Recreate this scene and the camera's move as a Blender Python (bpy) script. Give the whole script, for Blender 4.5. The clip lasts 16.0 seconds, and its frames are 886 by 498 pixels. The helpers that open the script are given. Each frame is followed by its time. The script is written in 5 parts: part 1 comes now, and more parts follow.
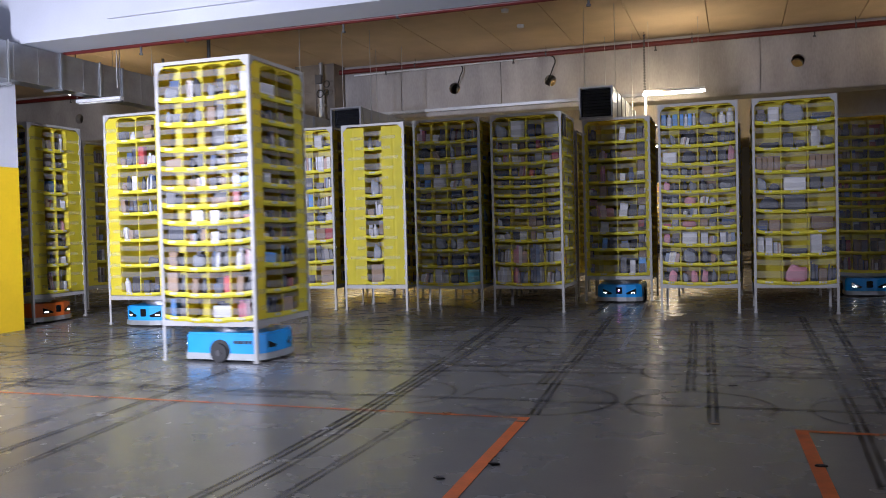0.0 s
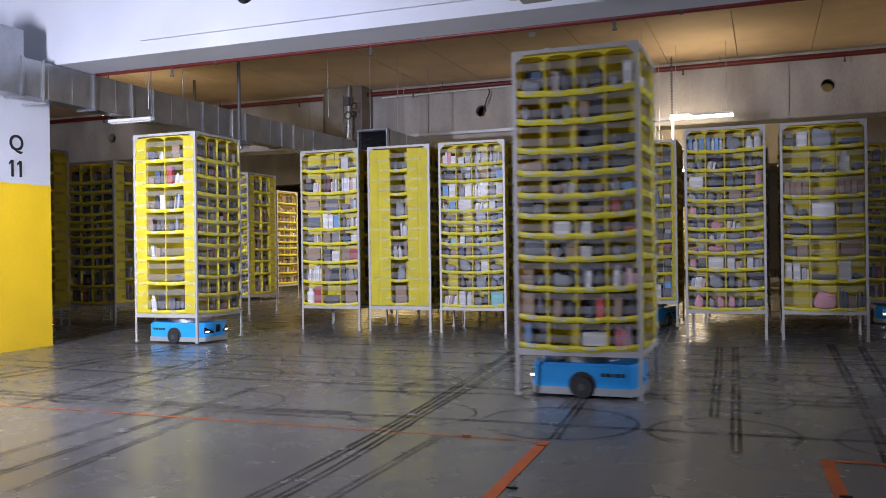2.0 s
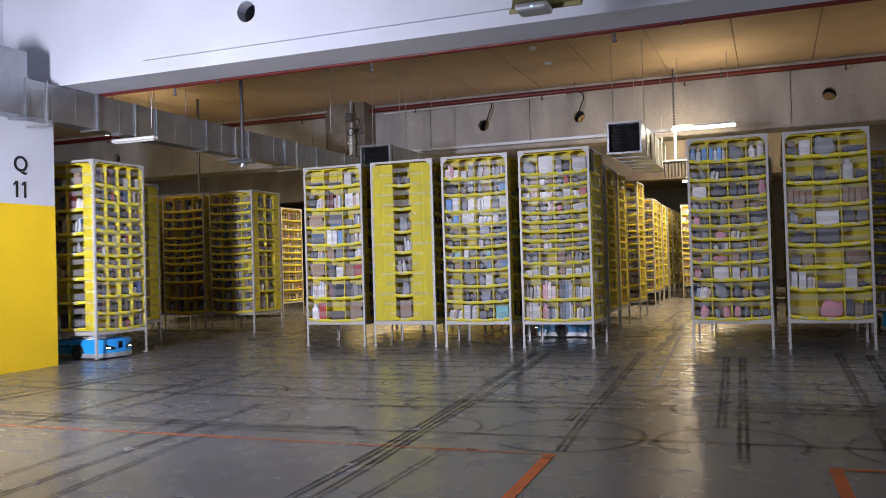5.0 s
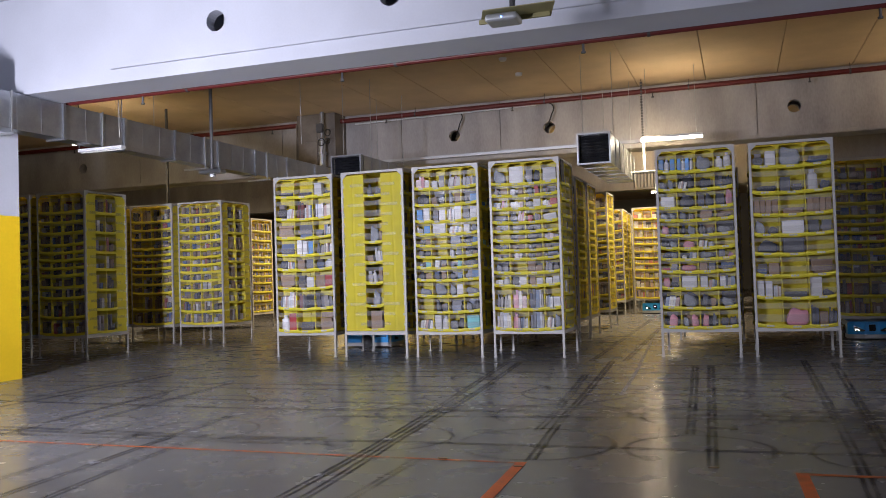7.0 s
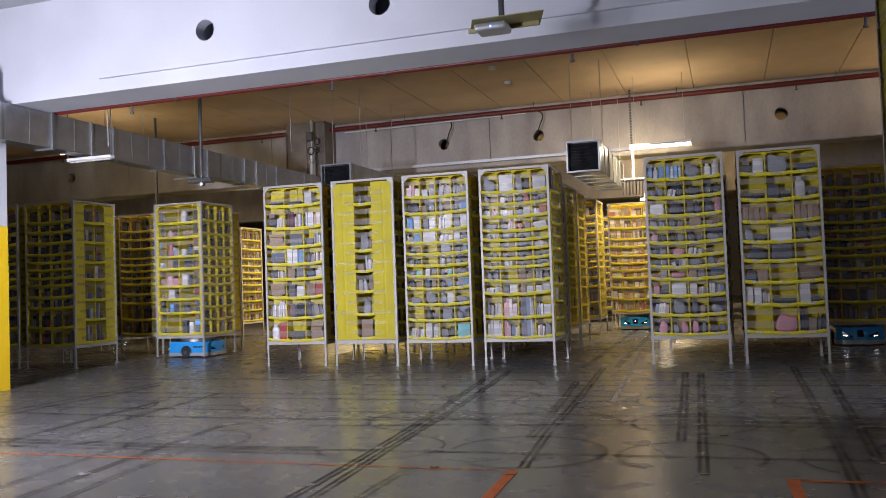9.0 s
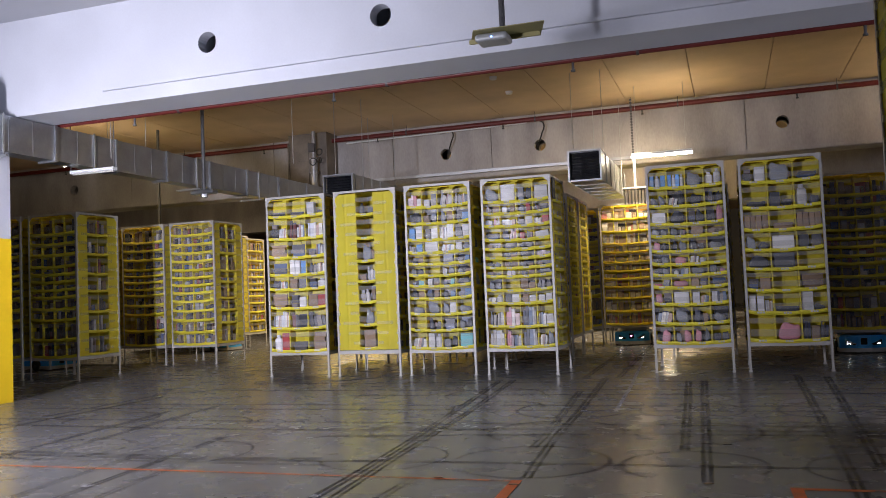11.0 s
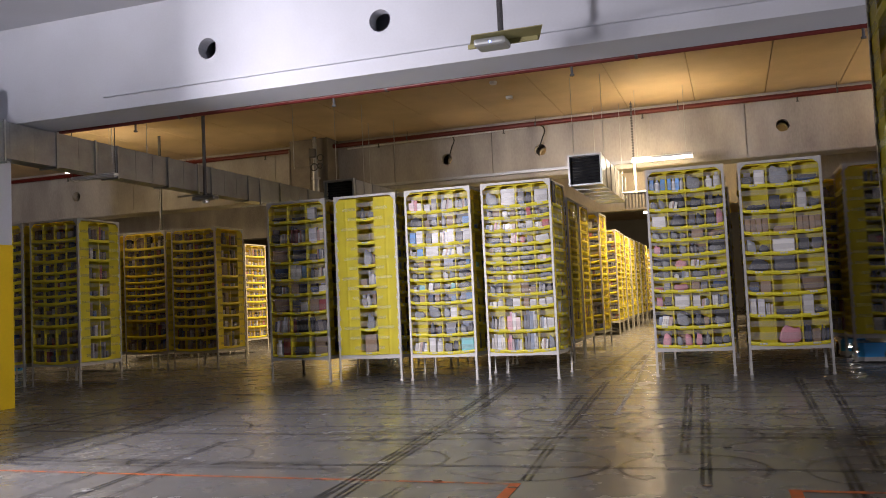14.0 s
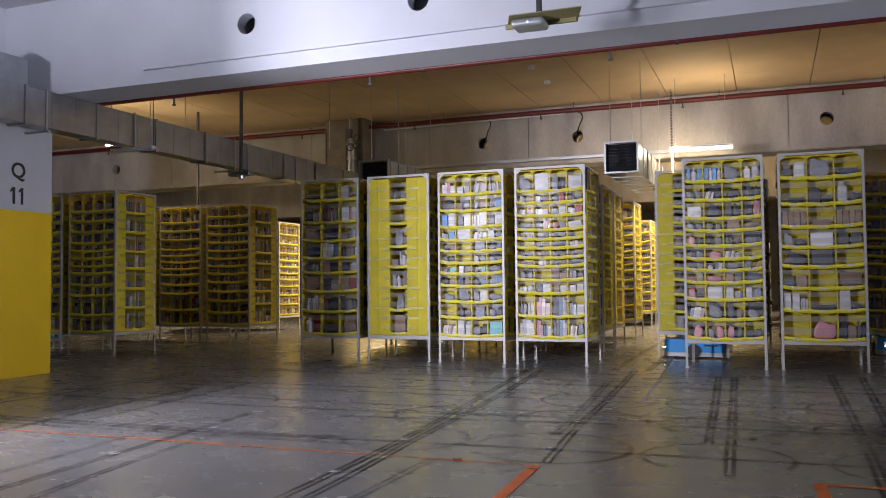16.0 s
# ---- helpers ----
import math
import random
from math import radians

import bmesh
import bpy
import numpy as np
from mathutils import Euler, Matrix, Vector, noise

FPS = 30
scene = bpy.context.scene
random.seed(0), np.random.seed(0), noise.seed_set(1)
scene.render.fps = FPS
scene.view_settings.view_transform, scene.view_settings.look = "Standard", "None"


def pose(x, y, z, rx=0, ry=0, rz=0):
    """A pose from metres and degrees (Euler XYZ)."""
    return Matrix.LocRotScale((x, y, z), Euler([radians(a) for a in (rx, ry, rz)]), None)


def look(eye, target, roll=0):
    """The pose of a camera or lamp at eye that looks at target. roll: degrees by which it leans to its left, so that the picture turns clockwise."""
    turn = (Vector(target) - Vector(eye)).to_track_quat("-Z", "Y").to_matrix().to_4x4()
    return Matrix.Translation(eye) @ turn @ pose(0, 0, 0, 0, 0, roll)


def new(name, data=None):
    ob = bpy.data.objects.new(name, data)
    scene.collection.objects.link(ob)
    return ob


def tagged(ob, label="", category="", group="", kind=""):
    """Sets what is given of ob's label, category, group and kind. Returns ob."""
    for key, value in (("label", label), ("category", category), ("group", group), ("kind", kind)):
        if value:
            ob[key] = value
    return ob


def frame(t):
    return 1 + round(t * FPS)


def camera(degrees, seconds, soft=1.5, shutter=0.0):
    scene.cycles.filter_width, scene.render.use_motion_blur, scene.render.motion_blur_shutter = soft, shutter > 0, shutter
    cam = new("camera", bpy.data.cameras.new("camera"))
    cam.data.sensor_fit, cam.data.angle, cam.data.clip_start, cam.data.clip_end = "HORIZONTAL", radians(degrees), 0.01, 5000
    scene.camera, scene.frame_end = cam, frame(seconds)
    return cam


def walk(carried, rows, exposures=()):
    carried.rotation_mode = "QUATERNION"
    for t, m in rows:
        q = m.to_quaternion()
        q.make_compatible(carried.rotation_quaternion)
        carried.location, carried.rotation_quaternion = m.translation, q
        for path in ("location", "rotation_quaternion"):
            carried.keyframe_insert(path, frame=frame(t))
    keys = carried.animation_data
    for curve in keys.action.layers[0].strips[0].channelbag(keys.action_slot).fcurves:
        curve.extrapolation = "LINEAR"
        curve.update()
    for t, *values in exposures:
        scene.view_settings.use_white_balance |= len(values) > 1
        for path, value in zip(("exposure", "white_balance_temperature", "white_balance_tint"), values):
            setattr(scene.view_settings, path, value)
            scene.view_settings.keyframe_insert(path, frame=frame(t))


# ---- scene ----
cam = camera(55.37, 16.0, soft=0.9, shutter=0.6)
walk(cam, [
    (0.0, pose(-0.042, -0.007, 1.205, 88.524, 1.412, 19.126)),
    (0.5, pose(-0.028, -0.002, 1.199, 88.971, 1.389, 19.596)),
    (1.0, pose(-0.022, 0.002, 1.200, 89.348, 1.270, 20.176)),
    (1.5, pose(-0.013, -0.003, 1.197, 89.773, 0.947, 20.609)),
    (2.0, pose(-0.010, -0.002, 1.202, 90.045, 0.742, 20.926)),
    (2.5, pose(-0.006, 0.004, 1.203, 90.298, 0.601, 21.187)),
    (3.0, pose(-0.004, 0.010, 1.199, 90.500, 0.590, 21.266)),
    (3.5, pose(0.003, 0.008, 1.196, 90.648, 0.815, 21.400)),
    (6.0, pose(0.002, 0.015, 1.177, 91.457, 2.137, 20.795)),
    (6.5, pose(0.007, 0.018, 1.172, 91.607, 1.965, 20.023)),
    (7.0, pose(0.007, 0.014, 1.172, 91.778, 1.791, 19.349)),
    (7.5, pose(0.005, 0.003, 1.171, 91.940, 1.819, 19.114)),
    (8.0, pose(0.006, 0.006, 1.175, 92.065, 2.004, 18.902)),
    (8.5, pose(0.002, -0.002, 1.179, 92.123, 1.993, 18.666)),
    (9.0, pose(0.004, 0.002, 1.176, 92.292, 2.074, 18.667)),
    (11.5, pose(0.009, -0.010, 1.179, 93.076, 2.419, 18.821)),
    (12.0, pose(0.005, -0.011, 1.177, 93.168, 2.424, 18.753)),
    (12.5, pose(0.010, -0.015, 1.177, 93.217, 2.400, 18.687)),
    (13.0, pose(0.016, -0.016, 1.178, 93.240, 2.469, 18.635)),
    (13.5, pose(0.021, -0.014, 1.172, 93.309, 2.542, 18.706)),
    (14.0, pose(0.038, -0.012, 1.165, 93.330, 2.597, 19.017)),
    (14.5, pose(0.046, -0.007, 1.151, 93.253, 2.493, 19.565)),
    (15.0, pose(0.054, 0.000, 1.128, 92.854, 2.000, 20.708)),
    (15.5, pose(0.064, 0.006, 1.120, 92.396, 1.140, 21.624)),
    (16.0, pose(0.068, 0.020, 1.116, 92.436, 0.516, 21.237)),
], exposures=[(0.0, -0.05, 6000, 10), (3.0, 0.0, 6200, 10), (6.5, -0.06, 6300, 10), (9.0, 0.0, 6450, 10), (12.7, 0.0, 6500, 10), (13.3, 0.14, 7100, 10), (14.0, 0.44, 7150, 10), (14.6, 0.44, 7100, 10), (15.4, 0.38, 6600, 10), (16.0, 0.38, 6500, 10)])

# ---- world and light ----
world = bpy.data.worlds.new("world")
scene.world = world
world.use_nodes = True
world.node_tree.nodes["Background"].inputs[0].default_value = (0.5, 0.6, 0.75, 1)
world.node_tree.nodes["Background"].inputs[1].default_value = 0.01


def area(name, eye, target, sx, sy, watts, colour, spread=180):
    d = bpy.data.lights.new(name, "AREA")
    d.shape, d.size, d.size_y, d.energy, d.color, d.spread = "RECTANGLE", sx, sy, watts, colour, radians(spread)
    ob = new(name, d)
    ob.matrix_world = look(eye, target)
    return ob


COOL, WARM = (0.88, 0.86, 1.0), (1.0, 0.77, 0.48)
area("unseen_hall_light", (-6.1, 1.07, 2.05), (-6.7, 11.0, 2.0), 0.36, 1.3, 365, COOL, spread=106)
# Five added fills without known fixtures: far-left pods, floor, beam, pod sides, pod front.
area("unseen_hall_light", (-6.3, 1.08, 2.3), (-9.6, 13.0, 1.4), 0.3, 0.5, 22, COOL, spread=34)
area("unseen_hall_light", (-3.3, 3.4, 4.8), (-3.3, 3.9, 0), 1.5, 0.3, 57, COOL, spread=105)
area("unseen_hall_light", (2.2, 2.4, 4.6), (1.0, 8.4, 4.0), 1.5, 0.2, 10, COOL, spread=100)
area("unseen_hall_light", (7.0, 7.7, 2.4), (-4.6, 9.0, 1.5), 0.6, 0.4, 52, COOL, spread=60)
area("unseen_hall_light", (1.6, -1.0, 2.7), (1.0, 6.6, 1.4), 0.6, 0.4, 7.5, COOL, spread=42)

# ---- materials ----
MATS = {}


def mat(name, base, rough=0.5, metal=0.0, vary=0.12, scale=6.0, bump=0.15, fine=60.0, alpha=1.0, emit=0.0, trans=0.0,
        random_tint=0.0, stretch=(1, 1, 1), coat=0.0, dirt=0.0):
    if name in MATS:
        return MATS[name]
    m = bpy.data.materials.new(name)
    m.use_nodes = True
    nt = m.node_tree
    b = nt.nodes["Principled BSDF"]
    N, L = nt.nodes.new, nt.links.new
    co = N("ShaderNodeTexCoord")
    mp = N("ShaderNodeMapping")
    mp.inputs["Scale"].default_value = stretch
    L(co.outputs["Object"], mp.inputs[0])
    n1, n2 = N("ShaderNodeTexNoise"), N("ShaderNodeTexNoise")
    n1.inputs["Scale"].default_value, n1.inputs["Detail"].default_value = scale, 5
    n2.inputs["Scale"].default_value, n2.inputs["Detail"].default_value = fine, 3
    L(mp.outputs[0], n1.inputs["Vector"]), L(mp.outputs[0], n2.inputs["Vector"])
    mix = N("ShaderNodeMath")
    mix.operation = "MULTIPLY_ADD"
    mix.inputs[1].default_value = 0.35
    L(n2.outputs["Fac"], mix.inputs[0]), L(n1.outputs["Fac"], mix.inputs[2])
    ramp = N("ShaderNodeMapRange")
    ramp.inputs["From Min"].default_value, ramp.inputs["From Max"].default_value = 0.4, 0.95
    ramp.inputs["To Min"].default_value, ramp.inputs["To Max"].default_value = 1 - vary, 1 + vary
    L(mix.outputs[0], ramp.inputs["Value"])
    hsv = N("ShaderNodeHueSaturation")
    hsv.inputs["Color"].default_value = (*base, 1)
    L(ramp.outputs[0], hsv.inputs["Value"])
    if random_tint:
        info = N("ShaderNodeObjectInfo")
        rr = N("ShaderNodeMapRange")
        rr.inputs["To Min"].default_value, rr.inputs["To Max"].default_value = 1 - random_tint, 1 + random_tint
        L(info.outputs["Random"], rr.inputs["Value"])
        mul = N("ShaderNodeMath")
        mul.operation = "MULTIPLY"
        L(ramp.outputs[0], mul.inputs[0]), L(rr.outputs[0], mul.inputs[1])
        L(mul.outputs[0], hsv.inputs["Value"])
    col = hsv.outputs[0]
    if dirt:
        n3 = N("ShaderNodeTexNoise")
        n3.inputs["Scale"].default_value, n3.inputs["Detail"].default_value = scale * 0.35, 8
        L(mp.outputs[0], n3.inputs["Vector"])
        cr = N("ShaderNodeValToRGB")
        cr.color_ramp.elements[0].position, cr.color_ramp.elements[1].position = 0.5, 0.75
        L(n3.outputs["Fac"], cr.inputs[0])
        dm = N("ShaderNodeMix")
        dm.data_type = "RGBA"
        sc = N("ShaderNodeMath")
        sc.operation = "MULTIPLY"
        sc.inputs[1].default_value = dirt
        L(cr.outputs[0], sc.inputs[0]), L(sc.outputs[0], dm.inputs[0])
        L(col, dm.inputs[6])
        dm.inputs[7].default_value = (base[0] * 0.45, base[1] * 0.42, base[2] * 0.38, 1)
        col = dm.outputs[2]
    L(col, b.inputs["Base Color"])
    rmp = N("ShaderNodeMapRange")
    rmp.inputs["To Min"].default_value, rmp.inputs["To Max"].default_value = max(0.02, rough - 0.12), min(1, rough + 0.12)
    L(n1.outputs["Fac"], rmp.inputs["Value"]), L(rmp.outputs[0], b.inputs["Roughness"])
    b.inputs["Metallic"].default_value = metal
    b.inputs["Alpha"].default_value = alpha
    b.inputs["Transmission Weight"].default_value = trans
    b.inputs["Coat Weight"].default_value = coat
    if bump:
        bp = N("ShaderNodeBump")
        bp.inputs["Strength"].default_value, bp.inputs["Distance"].default_value = bump, 0.01
        L(mix.outputs[0], bp.inputs["Height"]), L(bp.outputs[0], b.inputs["Normal"])
    if emit:
        b.inputs["Emission Color"].default_value = (*base, 1)
        b.inputs["Emission Strength"].default_value = emit
    MATS[name] = m
    return m


M_FABRIC = mat("yellow_fabric", (0.685, 0.62, 0.035), 0.62, vary=0.14, scale=4, fine=140, bump=0.25, dirt=0.12)
M_LIP = mat("yellow_lip", (0.71, 0.655, 0.045), 0.5, vary=0.10, scale=9, fine=140, bump=0.2)


def let_light_through(m, colour, share):
    """Thin cloth: part of the light passes and is tinted."""
    nt = m.node_tree
    out = [n for n in nt.nodes if n.type == "OUTPUT_MATERIAL"][0]
    b = nt.nodes["Principled BSDF"]
    tr, mx = nt.nodes.new("ShaderNodeBsdfTranslucent"), nt.nodes.new("ShaderNodeMixShader")
    tr.inputs["Color"].default_value = (*colour, 1)
    mx.inputs[0].default_value = share
    nt.links.new(b.outputs[0], mx.inputs[1]), nt.links.new(tr.outputs[0], mx.inputs[2])
    nt.links.new(mx.outputs[0], out.inputs[0])


let_light_through(M_FABRIC, (0.92, 0.66, 0.06), 0.34)
let_light_through(M_LIP, (0.92, 0.68, 0.08), 0.22)
M_POST = mat("grey_painted_steel", (0.385, 0.38, 0.37), 0.45, metal=0.1, vary=0.08, scale=8, fine=120, bump=0.08, dirt=0.25)
M_TAB = mat("white_webbing", (0.58, 0.56, 0.42), 0.7, vary=0.1, scale=20, bump=0.2)
M_STRAP = mat("clear_strap", (0.50, 0.50, 0.52), 0.24, vary=0.2, scale=10, bump=0.35, alpha=0.21)
M_BAND = mat("clear_band", (0.66, 0.66, 0.50), 0.35, vary=0.1, scale=10, bump=0.1, alpha=0.12)
M_LABEL = mat("label_paper", (0.50, 0.50, 0.47), 0.6, vary=0.25, scale=45, bump=0.0)
M_BLUE = mat("blue_robot_shell", (0.025, 0.33, 0.80), 0.38, vary=0.08, scale=5, fine=80, bump=0.04, coat=0.3, dirt=0.12)
M_ORANGE_SHELL = mat("orange_robot_shell", (0.75, 0.16, 0.02), 0.4, vary=0.08, scale=5, bump=0.04, coat=0.3, dirt=0.1)
M_SKIRT = mat("grey_skirt", (0.42, 0.44, 0.45), 0.4, metal=0.4, vary=0.1, scale=9, bump=0.08, dirt=0.2)
M_BLACK = mat("black_rubber", (0.018, 0.018, 0.02), 0.55, vary=0.2, scale=12, bump=0.1)
M_GLOSS = mat("black_window", (0.008, 0.009, 0.012), 0.12, vary=0.05, bump=0.0)
M_LED = mat("white_led", (1.0, 0.97, 0.92), 0.3, vary=0.0, bump=0.0, emit=14)
M_PINK = mat("pink_led", (1.0, 0.25, 0.8), 0.3, vary=0.0, bump=0.0, emit=8)
M_STEEL = mat("bare_steel", (0.45, 0.46, 0.47), 0.45, metal=0.9, vary=0.1, scale=8, bump=0.05)
M_ZINC = mat("galvanised_sheet", (0.33, 0.345, 0.37), 0.34, metal=0.85, vary=0.16, scale=5, fine=30, bump=0.10, dirt=0.15)
M_WHITE = mat("white_paint", (0.51, 0.53, 0.59), 0.6, vary=0.07, scale=1.2, fine=40, bump=0.08, dirt=0.05)
M_YPAINT = mat("yellow_paint", (0.75, 0.50, 0.01), 0.5, vary=0.08, scale=2, fine=25, bump=0.25, dirt=0.12)
M_CONC = mat("raw_concrete", (0.35, 0.335, 0.33), 0.8, vary=0.30, scale=1.6, fine=26, bump=0.3, dirt=0.6, stretch=(1.2, 1.2, 0.45))
M_CEIL = mat("ceiling_board", (0.56, 0.43, 0.28), 0.75, vary=0.14, scale=1.5, fine=30, bump=0.15, dirt=0.2)
M_CEILW = mat("white_ceiling", (0.42, 0.43, 0.46), 0.7, vary=0.06, scale=1.5, bump=0.05)
M_RED = mat("red_pipe_paint", (0.105, 0.010, 0.009), 0.5, vary=0.12, scale=8, bump=0.08, dirt=0.15)
M_TAPE = mat("orange_floor_tape", (0.55, 0.13, 0.035), 0.55, vary=0.28, scale=9, fine=50, bump=0.1, dirt=0.6)
M_TEXT = mat("black_lettering", (0.012, 0.012, 0.014), 0.5, vary=0.05, bump=0.0)
M_WALL = mat("grey_wall", (0.16, 0.155, 0.15), 0.8, vary=0.12, scale=1.5, bump=0.15)
M_TUBE = mat("tube_light", (1.0, 0.90, 0.72), 0.4, vary=0.0, bump=0.0, emit=22)
M_SIGN = mat("yellow_sign_plate", (0.30, 0.275, 0.12), 0.5, vary=0.1, bump=0.05)
M_PLAST = mat("white_plastic", (0.62, 0.63, 0.65), 0.35, vary=0.04, bump=0.02)
M_ROD = mat("dark_rod_paint", (0.06, 0.06, 0.065), 0.5, vary=0.1, bump=0.0)
M_RISER = mat("dull_sheet_casing", (0.17, 0.15, 0.13), 0.6, metal=0.3, vary=0.3, scale=3, fine=30, bump=0.2, dirt=0.5)
M_CABLE = mat("black_cable", (0.02, 0.02, 0.02), 0.5, vary=0.1, bump=0.0)

# goods in the bins
M_CARD = mat("brown_cardboard", (0.27, 0.19, 0.13), 0.8, vary=0.12, scale=9, bump=0.15, random_tint=0.25)
M_PAPER = mat("white_carton", (0.58, 0.58, 0.60), 0.55, vary=0.08, scale=14, bump=0.05, random_tint=0.2)
M_GREYG = mat("grey_pouch", (0.050, 0.055, 0.075), 0.45, vary=0.2, scale=14, bump=0.3, random_tint=0.5)
M_DARKG = mat("dark_goods", (0.035, 0.038, 0.05), 0.4, vary=0.2, scale=14, bump=0.2, random_tint=0.4)
M_REDG = mat("red_goods", (0.42, 0.06, 0.065), 0.5, vary=0.15, scale=14, bump=0.1, random_tint=0.3)
M_PINKG = mat("pink_goods", (0.55, 0.25, 0.31), 0.5, vary=0.15, scale=14, bump=0.1, random_tint=0.2)
M_BLUEG = mat("blue_goods", (0.10, 0.25, 0.52), 0.5, vary=0.15, scale=14, bump=0.1, random_tint=0.5)
M_TEALG = mat("teal_goods", (0.12, 0.42, 0.45), 0.5, vary=0.15, scale=14, bump=0.1, random_tint=0.2)
M_BAG = mat("clear_bag", (0.24, 0.26, 0.30), 0.15, vary=0.2, scale=18, bump=0.6, random_tint=0.25)


def mixed_goods(name, stops):
    m = bpy.data.materials.new(name)
    m.use_nodes = True
    nt = m.node_tree
    b = nt.nodes["Principled BSDF"]
    g = nt.nodes.new("ShaderNodeNewGeometry")
    r = nt.nodes.new("ShaderNodeValToRGB")
    r.color_ramp.interpolation = "CONSTANT"
    e = r.color_ramp.elements
    while len(e) < len(stops):
        e.new(1.0)
    for el, (p, c) in zip(e, stops):
        el.position, el.color = p, (*c, 1)
    nt.links.new(g.outputs["Random Per Island"], r.inputs[0])
    nt.links.new(r.outputs[0], b.inputs["Base Color"])
    b.inputs["Roughness"].default_value = 0.55
    return m


# One stock in two tones: shade darkens this colour, strong light pales the next.
M_MIXED = mixed_goods("shade_darkened_goods", [(0.0, (0.16, 0.11, 0.07)), (0.2, (0.03, 0.03, 0.035)), (0.42, (0.30, 0.29, 0.29)), (0.50, (0.09, 0.09, 0.11)),
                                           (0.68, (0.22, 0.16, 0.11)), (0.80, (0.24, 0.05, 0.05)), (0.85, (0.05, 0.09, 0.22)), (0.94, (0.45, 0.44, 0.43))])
M_LIT_PALE = mixed_goods("light_paled_goods", [(0.0, (0.40, 0.27, 0.16)), (0.2, (0.08, 0.07, 0.07)), (0.30, (0.66, 0.64, 0.62)), (0.52, (0.36, 0.32, 0.30)),
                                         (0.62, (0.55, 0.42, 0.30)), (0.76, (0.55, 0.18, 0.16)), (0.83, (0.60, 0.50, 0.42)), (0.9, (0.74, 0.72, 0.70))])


def row_of_packs(name, colours, rough):
    """Each pack of a row takes its own colour, and each row its own share of them."""
    m = bpy.data.materials.new(name)
    m.use_nodes = True
    nt = m.node_tree
    b = nt.nodes["Principled BSDF"]
    N, L = nt.nodes.new, nt.links.new
    g, o, add, wrap, r = N("ShaderNodeNewGeometry"), N("ShaderNodeObjectInfo"), N("ShaderNodeMath"), N("ShaderNodeMath"), N("ShaderNodeValToRGB")
    wrap.operation = "FRACT"
    L(g.outputs["Random Per Island"], add.inputs[0]), L(o.outputs["Random"], add.inputs[1]), L(add.outputs[0], wrap.inputs[0]), L(wrap.outputs[0], r.inputs[0])
    r.color_ramp.interpolation = "CONSTANT"
    e = r.color_ramp.elements
    while len(e) < len(colours):
        e.new(1.0)
    for k, (el, c) in enumerate(zip(e, colours)):
        el.position, el.color = k / len(colours), (*c, 1)
    L(r.outputs[0], b.inputs["Base Color"])
    b.inputs["Roughness"].default_value = rough
    return m


M_BOOKS = row_of_packs("pale_book_covers", ((0.62, 0.62, 0.64), (0.42, 0.40, 0.38), (0.66, 0.63, 0.56), (0.10, 0.11, 0.14), (0.58, 0.60, 0.66), (0.45, 0.30, 0.26), (0.20, 0.26, 0.38), (0.68, 0.67, 0.66)), 0.4)
M_DBOOKS = row_of_packs("dark_book_covers", ((0.03, 0.03, 0.04), (0.09, 0.09, 0.11), (0.04, 0.05, 0.09), (0.22, 0.20, 0.20), (0.03, 0.03, 0.03), (0.14, 0.05, 0.05)), 0.35)
M_PBOOKS = row_of_packs("pink_pack_covers", ((0.55, 0.25, 0.30), (0.60, 0.45, 0.46), (0.62, 0.58, 0.57), (0.40, 0.12, 0.16), (0.30, 0.22, 0.25)), 0.4)
M_FLAT = row_of_packs("grey_flat_packs", ((0.04, 0.043, 0.06), (0.09, 0.095, 0.12), (0.025, 0.025, 0.03), (0.05, 0.08, 0.16), (0.17, 0.15, 0.15), (0.06, 0.05, 0.05)), 0.4)


# ---- mesh helpers ----
def box(bm, x0, x1, y0, y1, z0, z1, m=None):
    v = [bm.verts.new(p) for p in ((x0, y0, z0), (x1, y0, z0), (x1, y1, z0), (x0, y1, z0),
                                   (x0, y0, z1), (x1, y0, z1), (x1, y1, z1), (x0, y1, z1))]
    if m is not None:
        for w in v:
            w.co = m @ w.co
    for f in ((0, 3, 2, 1), (4, 5, 6, 7), (0, 1, 5, 4), (1, 2, 6, 5), (2, 3, 7, 6), (3, 0, 4, 7)):
        bm.faces.new([v[i] for i in f])
    return v


def rounded_box(bm, x0, x1, y0, y1, z0, z1, r=0.01, seg=2):
    v = box(bm, x0, x1, y0, y1, z0, z1)
    edges = {e for w in v for e in w.link_edges}
    bmesh.ops.bevel(bm, geom=list(edges), offset=r, segments=seg, affect="EDGES", profile=0.5)


def tube(bm, a, b, r, n=10, r2=None):
    a, b = Vector(a), Vector(b)
    q = (b - a).to_track_quat("Z", "Y").to_matrix().to_4x4()
    m = Matrix.Translation((a + b) / 2) @ q
    bmesh.ops.create_cone(bm, cap_ends=True, segments=n, radius1=r, radius2=r if r2 is None else r2, depth=(b - a).length, matrix=m)


def prism(bm, pts, z0, z1):
    lo = [bm.verts.new((x, y, z0)) for x, y in pts]
    hi = [bm.verts.new((x, y, z1)) for x, y in pts]
    bm.faces.new(lo[::-1]), bm.faces.new(hi)
    for i in range(len(pts)):
        j = (i + 1) % len(pts)
        bm.faces.new((lo[i], lo[j], hi[j], hi[i]))


def mesh(name, bm, material, smooth=False):
    bmesh.ops.recalc_face_normals(bm, faces=bm.faces)
    me = bpy.data.meshes.new(name)
    bm.to_mesh(me)
    bm.free()
    me.materials.append(material)
    if smooth:
        me.polygons.foreach_set("use_smooth", [True] * len(me.polygons))
    return me


